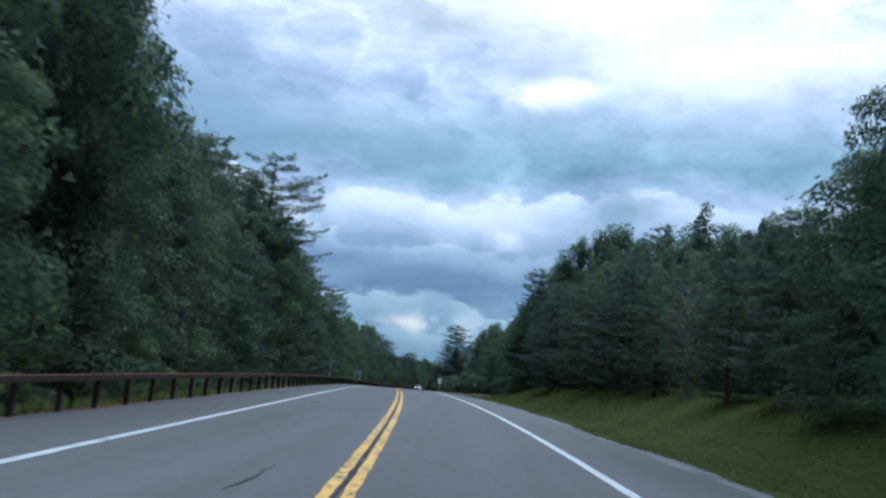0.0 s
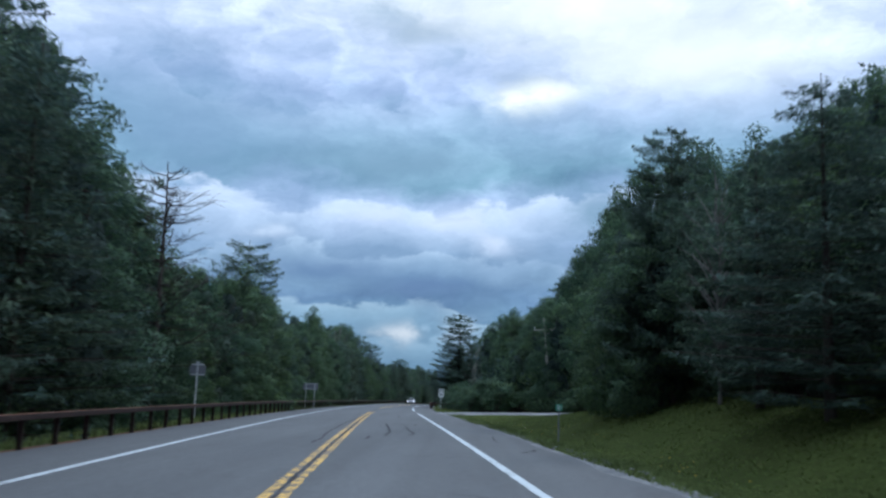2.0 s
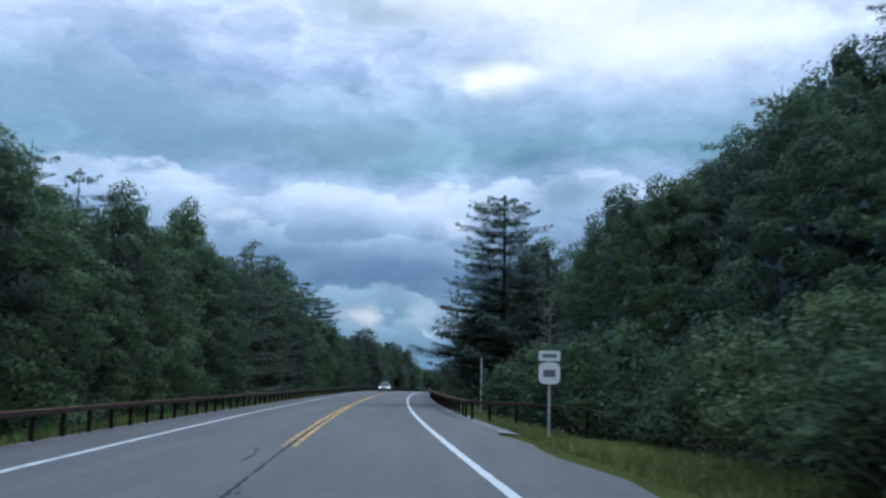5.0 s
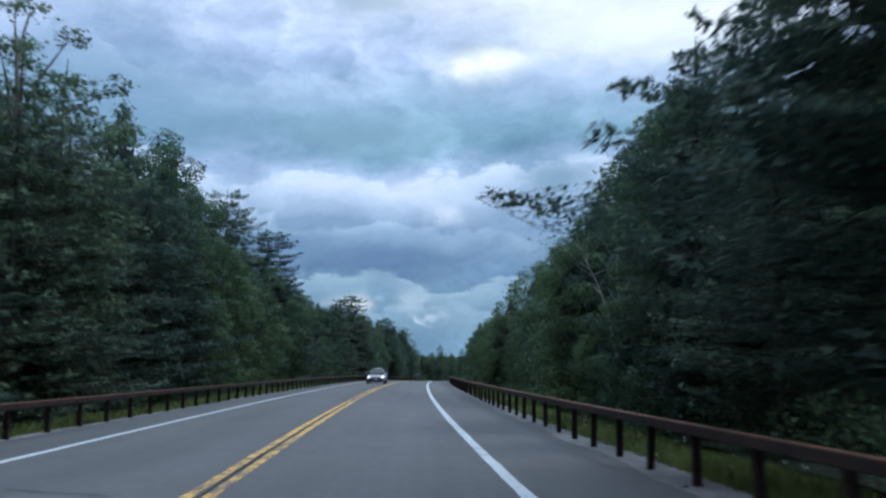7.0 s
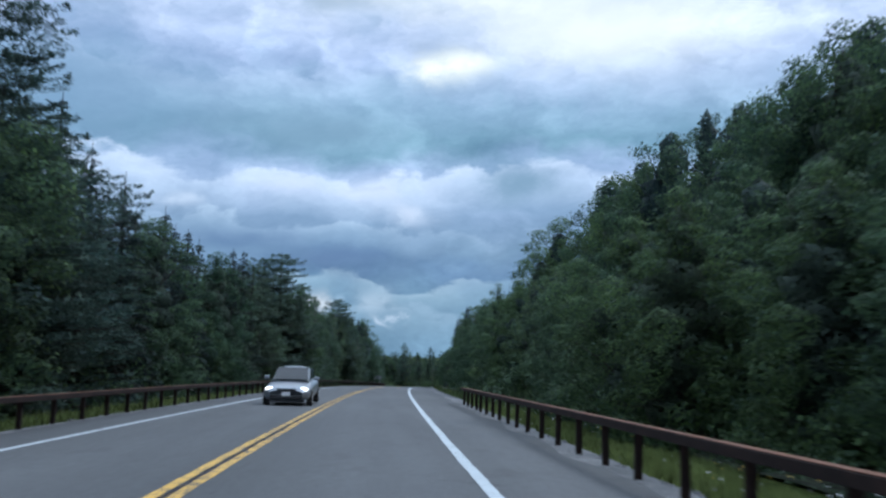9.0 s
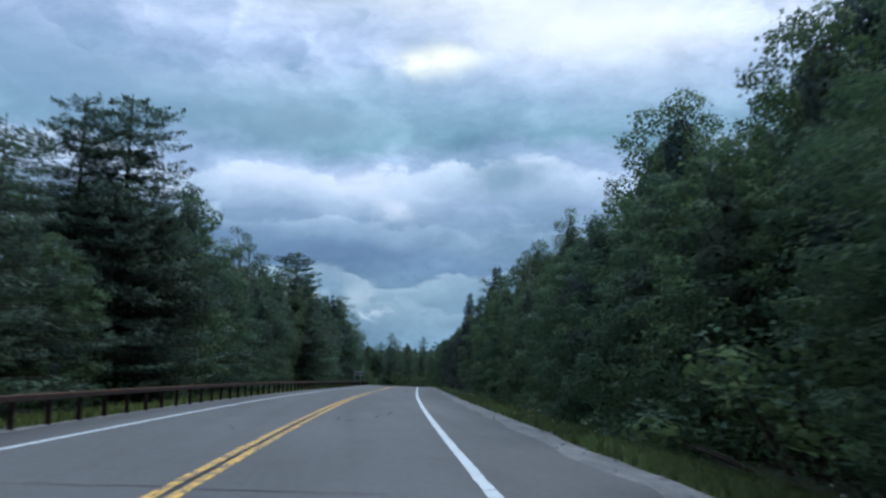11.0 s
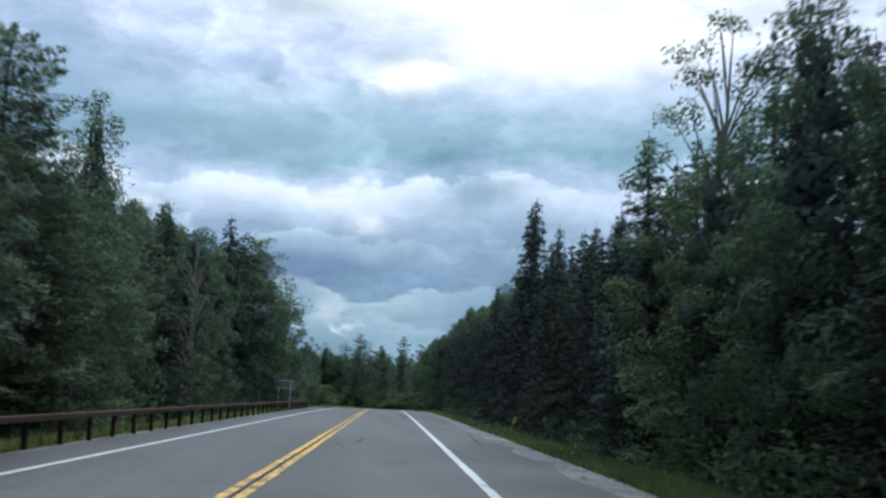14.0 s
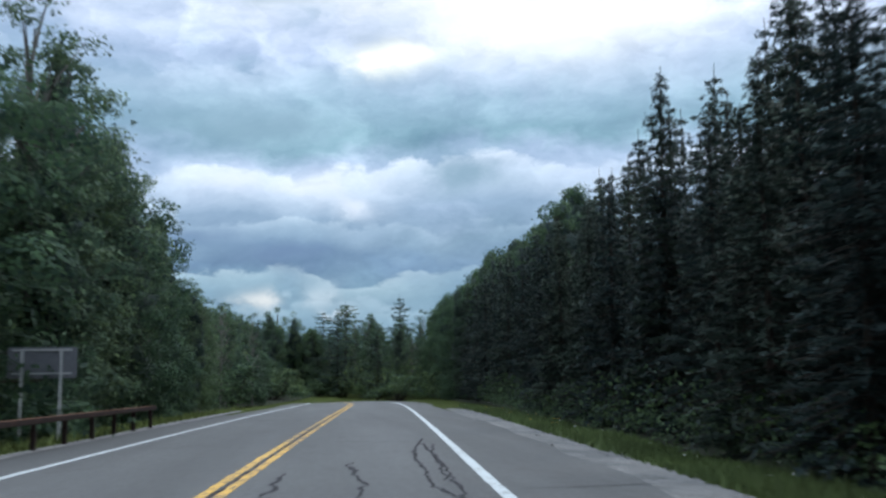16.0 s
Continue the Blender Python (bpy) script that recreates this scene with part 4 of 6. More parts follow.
def oncoming_car(s, u):
    """A silver car, its front towards -y."""
    root = tagged(new("car"), "silver hatchback car with lit headlights in the oncoming lane", "car")
    root.matrix_basis = Matrix.Translation(land.at(s, u, 0.0)) @ Matrix.Rotation(land.heading(s), 4, "Z")
    part("body", loft("body", [(-2.12, 0.60, 0.34, 0.62), (-2.05, 0.74, 0.27, 0.70), (-1.85, 0.84, 0.24, 0.76), (-1.2, 0.88, 0.22, 0.86), (-0.75, 0.885, 0.20, 0.93), (0.4, 0.885, 0.20, 0.96), (1.5, 0.87, 0.22, 0.98), (2.0, 0.80, 0.28, 0.95), (2.15, 0.66, 0.36, 0.85)], SILVER), root, "silver painted bodywork")
    part("cabin", loft("cabin", [(-0.85, 0.70, 0.80, 0.95), (-0.2, 0.69, 0.80, 1.30), (0.25, 0.63, 0.80, 1.45), (1.0, 0.62, 0.80, 1.44), (1.6, 0.64, 0.80, 1.28), (2.0, 0.60, 0.80, 0.98)], SILVER, 20, 3.0), root, "silver roof and pillars")
    v = [(-0.67, -0.84, 0.955), (0.67, -0.84, 0.955), (0.56, 0.06, 1.385), (-0.56, 0.06, 1.385)]
    v += [(x, y - 0.05, z + 0.03) for x, y, z in v]
    box_faces = [(4, 5, 6, 7), (0, 3, 2, 1), (0, 1, 5, 4), (1, 2, 6, 5), (2, 3, 7, 6), (3, 0, 4, 7)]
    part("windscreen", mesh_of("windscreen", v, box_faces, CAR_GLASS), root, "dark glass windscreen")
    for k in (-1, 1):
        v = [(k * 0.695, -0.5, 0.97), (k * 0.70, 1.5, 0.99), (k * 0.64, 1.2, 1.34), (k * 0.64, 0.15, 1.33)]
        v += [(x + k * 0.015, y, z) for x, y, z in v]
        part("side_window", mesh_of("side_window", v, box_faces, CAR_GLASS), root, "dark side glass")
        lamp = bmesh.new()
        bmesh.ops.create_uvsphere(lamp, u_segments=12, v_segments=8, radius=1.0, matrix=Matrix.Translation((k * 0.62, -1.93, 0.66)) @ Matrix.Rotation(radians(-18 * k), 4, "Z") @ Matrix.Diagonal((0.17, 0.10, 0.085, 1)))
        part("headlight", bm_mesh("headlight", lamp, LAMP, True), root, "lit headlight")
        mirror = bmesh.new()
        box(mirror, 0.2, 0.1, 0.13, Matrix.Translation((k * 0.95, -0.45, 1.02)), 0.03)
        part("mirror", bm_mesh("mirror", mirror, SILVER), root)
        for y in (-1.35, 1.3):
            wheel = part_at("wheel", disc("wheel", 0.31, 0.2, RUBBER), root, Matrix.Translation((k * 0.80, y, 0.31)), "black tyre")
            part_at("rim", disc("rim", 0.2, 0.21, RIM), wheel, Matrix.Translation((k * 0.004, 0, 0)), "alloy rim")
    for name, w, h, z, y in (("grille", 0.7, 0.07, 0.66, -2.09), ("air_intake", 1.15, 0.15, 0.39, -2.09), ("lower_bumper", 1.35, 0.09, 0.25, -2.0)):
        bm = bmesh.new()
        box(bm, w, 0.08, h, Matrix.Translation((0, y, z)), 0.02)
        part(name, bm_mesh(name, bm, BLACK_TRIM), root, "black plastic opening")
    bm = bmesh.new()
    box(bm, 0.31, 0.02, 0.15, Matrix.Translation((0, -2.14, 0.50)), 0.006)
    part("number_plate", bm_mesh("number_plate", bm, WHITE_PLATE), root, "plain pale plate")


oncoming_car(259.6, -1.4)


# ---- trees: each kind is built a few times and then copied ----
def tree_root(name, label):
    return tagged(new(name), label, "tree", "roadside trees")


def bent(rng, h, k=0.03, n=6):
    pts = [Vector((0, 0, -0.4))]
    for i in range(1, n + 1):
        z = h * i / n
        pts.append(Vector((rng.normal() * k * z * 0.35, rng.normal() * k * z * 0.35, z)))
    return pts


def along_path(pts, z):
    for a, b in zip(pts, pts[1:]):
        if b.z >= z:
            return a.lerp(b, (z - a.z) / max(b.z - a.z, 1e-6))
    return pts[-1].copy()


def broadleaf(name, seed, label, leafage, bark, low=0.22, wide=0.25, clumps=52, per=60, leaf=0.105, open_top=False, trunk_r=0.13):
    """A leafy tree, 10 m high before scaling: boughs heaped on a lobed crown, each a dense knot with leaves round it."""
    rng = np.random.default_rng(seed)
    H = 10.0
    root = tree_root(name, label)
    pts = bent(rng, H * 0.9)
    v, f = [], []
    tube(v, f, pts, np.linspace(trunk_r, 0.02, len(pts)), 8)
    part("trunk", mesh_of("trunk", v, f, bark, True), root)
    span = H * (1 - low)
    lobes = rng.uniform(0, 6.28, 4)
    blocks, lv, lf, centers, sizes = [], [], [], [], []
    for i in range(clumps):
        q = (i + rng.uniform(0, 1)) / clumps
        q = 1 - (1 - q) ** (0.8 if not open_top else 0.85)
        w = i * 2.4 + rng.uniform(-0.5, 0.5)
        body = (math.sin(math.pi * min(1.0, 0.16 + 0.84 * q)) ** 0.75) if not open_top else (0.3 + 0.7 * math.sin(math.pi * 0.9 * q ** 0.9))
        lobe = 1 + 0.16 * math.sin(2 * w + lobes[0] + 3 * q) + 0.14 * math.sin(3 * w + lobes[1] - 7 * q) + 0.12 * math.sin(9 * q + lobes[2])
        r = H * wide * body * lobe * (rng.uniform(0.78, 1.02) if rng.uniform() < 0.8 else rng.uniform(0.3, 0.7))
        cr = (0.075 if open_top else 0.105) * H * rng.uniform(0.65, 1.2) * (1.0 - 0.38 * q) * (0.6 + 1.6 * wide)
        c = np.array((r * math.cos(w), r * math.sin(w), H * low + span * q * 0.97 - cr * 0.3))
        if i >= clumps - 2:
            c[:2] *= 0.3
            c[2] = H - cr * (1.0 if i == clumps - 1 else 1.8)
        centers.append(c)
        sizes.append((cr, cr, cr * rng.uniform(0.5, 0.8)))
        k = int(per * rng.uniform(0.75, 1.25))
        out = unit(np.array((math.cos(w), math.sin(w), 0.9)))
        d = unit(rng.normal(size=(k, 3)) + out * 0.75)
        reach = np.where(rng.uniform(0, 1, (k, 1)) < 0.16, rng.uniform(1.1, 1.34, (k, 1)), rng.uniform(0.72, 1.12, (k, 1)))
        blocks.append(leaves(rng, c + d * reach * sizes[-1], d + (0, 0, 0.55), leaf, leaf * 0.6))
        if i % (1 if open_top else 3) == 0:
            a = along_path(pts, max(0.12 * H, c[2] - 1.2 - rng.uniform(0, 1.2)))
            tube(lv, lf, [a, a.lerp(Vector(c), 0.5) + Vector((0, 0, 0.15)), Vector(c)], [0.05, 0.03, 0.01], 3)
    tagged(part("limb_frame", mesh_of("limb_frame", lv, lf, bark, True), root), kind="stuff")
    kern = np.array(sizes) * (0.75 if open_top else 0.92)
    part("inner_foliage", mass_mesh("inner_foliage", rng, centers, kern, MASS[leafage], False, 0.4), root)
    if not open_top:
        # core knots in the darkened tone, for the crown's inner shade
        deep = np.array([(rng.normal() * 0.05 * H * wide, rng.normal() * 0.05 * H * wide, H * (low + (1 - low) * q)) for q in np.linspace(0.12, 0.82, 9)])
        part("shaded_foliage", mass_mesh("shaded_foliage", rng, deep, [(k, k, 0.08 * H) for k in 0.5 * H * wide * np.sin(math.pi * np.linspace(0.25, 0.9, 9)) ** 0.75], MASS[SHADED_LEAF], False, 0.4), root)
    part("crown", card_mesh("crown", blocks, leafage), root)
    return root


def conifer(name, seed, label, needles, bark, low, reach, droop, tiers, per_tier, tufts, ragged=0.25, tuft=(0.20, 0.05), tip=0.04, trunk_r=0.14, fan=0.5, power=0.9, bare=0.25):
    """A conifer with whorled branches, each a flat spray of needles, 10 m high before scaling."""
    rng = np.random.default_rng(seed)
    H = 10.0
    root = tree_root(name, label)
    pts = bent(rng, H, 0.008)
    v, f = [], []
    tube(v, f, pts, np.linspace(trunk_r, 0.012, len(pts)), 8)
    part("trunk", mesh_of("trunk", v, f, bark, True), root)
    bv, bf, blocks, kc, kr = [], [], [], [], []
    for i in range(tiers):
        q = (i + rng.uniform(-0.3, 0.3)) / tiers
        z0 = H * (low + (0.985 - low) * q)
        top = 1 - q
        # some whorls reach out further than others
        burst = 1 + ragged * 0.7 * rng.normal()
        for j in range(per_tier):
            ang = 2 * math.pi * (j + rng.uniform(-0.35, 0.35)) / per_tier + i * 1.9
            length = max(0.15, H * (reach * max(top, 0.0) ** power * min(1.0, 0.62 + q * 2.4) + tip) * (burst + ragged * 0.7 * rng.normal()))
            a = along_path(pts, max(0.3, z0 + rng.normal() * 0.06))
            d = Vector((math.cos(ang), math.sin(ang), 0))
            sag = droop * length
            mid = a + d * length * 0.55 + Vector((0, 0, -sag * 0.35 - 0.03 * length))
            end = a + d * length + Vector((0, 0, -sag))
            tube(bv, bf, [a, mid, end] if tufts > 60 else [a, end], [0.017 * top + 0.007, 0.009 * top + 0.005, 0.003], 3)
            n = max(4, int(tufts * (0.25 + length / (H * reach))))
            t = bare + (1 - bare) * rng.uniform(0, 1, n) ** 0.75
            A, M, E = (np.array(p) for p in (a, mid, end))
            c = (1 - t)[:, None] ** 2 * A + (2 * t * (1 - t))[:, None] * (2 * M - (A + E) / 2) + (t ** 2)[:, None] * E
            side = np.array((-d.y, d.x, 0.0))
            off = rng.uniform(-1, 1, n) * fan * length * (1.05 - t) * 0.75
            rise = rng.normal(size=n) * 0.045
            c = c + side * off[:, None] + np.stack([0 * t, 0 * t, rise - np.abs(off) * 0.12], 1)
            aim = np.array(d) * 0.8 + side * np.sign(off)[:, None] * 0.7 + (0, 0, 0.3)
            face = np.array(d) * 0.35 + (0, 0, 1.0) + side * np.sign(off)[:, None] * 0.2
            blocks.append(leaves(rng, c, face, tuft[0], tuft[1], 0.55, aim))
            if length > 0.5 and (tufts > 31 or j % 2 == 0):
                P = 0.16 * A + 0.48 * (2 * M - (A + E) / 2) + 0.36 * E
                kc.append(P - (0, 0, 0.04))
                kr.append((length * 0.30, length * 0.30, 0.07 + 0.03 * length))
    for z in np.arange(low * H + 0.3, 0.93 * H, 0.35):
        k = reach * H * (1 - z / H) ** power * 0.22 + 0.03
        kc.append((rng.normal() * k * 0.4, rng.normal() * k * 0.4, z))
        kr.append((k, k, 0.2))
    tagged(part("branch_frame", mesh_of("branch_frame", bv, bf, bark, True), root), kind="stuff")
    part("inner_foliage", mass_mesh("inner_foliage", rng, kc, kr, MASS[needles], False, 0.4), root)
    part("foliage", card_mesh("foliage", blocks, needles), root)
    return root


def bush(name, seed, label, leafage, clumps=30, per=100, leaf=0.034):
    """A rounded bush, 2 m high before scaling."""
    rng = np.random.default_rng(seed)
    root = tagged(new(name), label, "bush", "roadside bushes")
    v, f, blocks, centers, sizes = [], [], [], [], []
    for i in range(clumps):
        a = rng.uniform(0, 2 * math.pi)
        r, z = 0.95 * math.sqrt(rng.uniform(0, 1)), rng.uniform(0.25, 1.6)
        r *= 1.15 - 0.45 * z / 1.7
        c = np.array((r * math.cos(a), r * math.sin(a), z))
        tube(v, f, [(c[0] * 0.15, c[1] * 0.15, -0.1), (c[0] * 0.6, c[1] * 0.6, z * 0.5), tuple(c)], [0.02, 0.014, 0.005], 4)
        cr = rng.uniform(0.22, 0.42)
        d = unit(rng.normal(size=(per, 3)) + (0, 0, 0.5))
        reach = rng.uniform(0.7, 1.15, (per, 1)) + (rng.uniform(0, 1, (per, 1)) < 0.15) * 0.35
        blocks.append(leaves(rng, c + d * reach * cr, d + (0, 0, 0.5), leaf, leaf * 0.6))
        centers.append(c)
        sizes.append((cr * 0.75, cr * 0.75, cr * 0.6))
    tagged(part("stem", mesh_of("stem", v, f, BARK), root), kind="stuff")
    part("inner_foliage", mass_mesh("inner_foliage", rng, centers, sizes, MASS[leafage]), root)
    part("foliage", card_mesh("foliage", blocks, leafage), root)
    return root


def bare_tree(name, seed, label, bark, spread=0.36):
    """A leafless tree, 10 m high before scaling."""
    rng = np.random.default_rng(seed)
    root = tree_root(name, label)
    pts = bent(rng, 10.0, 0.02)
    v, f = [], []
    tube(v, f, pts, np.linspace(0.11, 0.01, len(pts)), 7)
    part("trunk", mesh_of("trunk", v, f, bark, True), root)
    v, f = [], []
    for i in range(84):
        z = 2.2 + 7.4 * rng.uniform(0, 1) ** 0.8
        a = along_path(pts, z)
        w = rng.uniform(0, 2 * math.pi)
        length = 10 * spread * (1.05 - z / 11) * rng.uniform(0.5, 1.1)
        d = Vector((math.cos(w), math.sin(w), rng.uniform(0.0, 0.5)))
        mid = a + d * length * 0.5 + Vector((0, 0, -0.05 * length))
        end = a + d * length + Vector((0, 0, 0.14 * length))
        tube(v, f, [a, mid, end], [0.028, 0.016, 0.005], 4)
        for k in range(7):
            t = rng.uniform(0.3, 0.98)
            b = a.lerp(end, t)
            e = b + (d + Vector(rng.normal(size=3) * 0.7)).normalized() * length * 0.35
            tube(v, f, [b, e], [0.009, 0.003], 3)
    tagged(part("branch_frame", mesh_of("branch_frame", v, f, bark, True), root), kind="stuff")
    return root


EDGE, DEEP = "at the forest edge", "deeper in the forest"


def kinds(place, leafy, maple, poplar, pine, spruce):
    """The four forest trees at one fineness: leaf clumps, leaves a clump, leaf size; or tiers, tufts a branch, tuft size."""
    return {
        "m": [broadleaf(leafy, maple[4] + i, "dense dark-green maple tree " + place, MAPLE, BARK, maple[3], w, *maple[:3]) for i, w in enumerate((0.25, 0.29))],
        "p": [broadleaf("poplar_tree", poplar[4] + i, "tall light-green poplar tree with a loose crown " + place, POPLAR, PALE_BARK, poplar[3], 0.18, *poplar[:3], i == 1, 0.10) for i in range(2)],
        "w": [conifer("white_pine", pine[4] + i, "tall white pine with layered blue-green branches " + place, PINE, BARK, pine[3], r, -0.05, int(pine[0] * 1.15), 5, pine[1], 0.30, (pine[2], pine[2] * 0.36), 0.05, 0.16, 0.6, 0.65, 0.18) for i, r in enumerate((0.26, 0.23))],
        "s": [conifer("spruce_tree", spruce[4] + i, "dark conical spruce tree with drooping branches " + place, SPRUCE, BARK, spruce[3], r, 0.30, int(spruce[0] * 1.3), 6, spruce[1], 0.18, (spruce[2], spruce[2] * 0.38), 0.016, 0.12, 0.6, 0.8, 0.06) for i, r in enumerate((0.215, 0.18))],
    }


KINDS = kinds(EDGE, "maple_tree", (58, 84, 0.075, 0.02, 11), (58, 60, 0.068, 0.10, 31), (26, 36, 0.125, 0.06, 51), (32, 28, 0.10, 0.04, 71))
MID = kinds(DEEP, "broadleaf_tree", (44, 52, 0.098, 0.06, 111), (40, 38, 0.09, 0.2, 131), (20, 26, 0.15, 0.12, 151), (22, 20, 0.125, 0.08, 171))
THIN = kinds(DEEP, "forest_tree", (30, 34, 0.12, 0.35, 211), (28, 26, 0.11, 0.4, 231), (12, 24, 0.165, 0.38, 251), (15, 16, 0.14, 0.33, 271))
TALL = kinds(DEEP, "hardwood_tree", (62, 70, 0.066, 0.03, 311), (58, 52, 0.058, 0.2, 331), (25, 34, 0.10, 0.12, 351), (26, 32, 0.082, 0.05, 371))
TALL["d"] = TALL["m"]
KINDS["d"] = MID["d"] = [bare_tree("bare_tree", 91, "leafless grey tree with fine twigs", BARK)]
DEAD = {"d": [bare_tree("dead_tree", 93, "dead silver-grey tree with bare broken limbs", POLE_WOOD, 0.27)]}
THIN["d"] = THIN["m"]
KINDS["b"] = [bush("bush", 101, "leafy green bush at the forest edge", SHRUB), bush("bush", 102, "dense dark-green bush at the forest edge", MAPLE)]
MID["b"] = THIN["b"] = TALL["b"] = KINDS["b"]
used = set()


def plant(kind, s, u, top, rng, pool=None, wide=1.0, lean=0.0, which=None):
    """Plants a tree whose top stands `top` metres over the road's level."""
    pool = (pool or KINDS)[kind]
    ob = pool[int(rng.integers(len(pool))) if which is None else which]
    ground = float(bank(s, u)) - 0.35 * float(ease(s, 450, 480))
    tall = 2.0 if kind == "b" else 10.0
    k = max(0.6, top - ground) / tall
    w = k * wide if kind != "b" else k * wide * rng.uniform(0.9, 1.5)
    m = Matrix.LocRotScale(land.at(s, u, ground), Euler((lean, 0, float(rng.uniform(0, 6.28)))), (w, w, k))
    if ob.name in used:
        return copy_thing(ob, m @ Matrix.Diagonal((1 / ob.scale.x, 1 / ob.scale.y, 1 / ob.scale.z, 1)))
    used.add(ob.name)
    ob.matrix_basis = m
    return ob


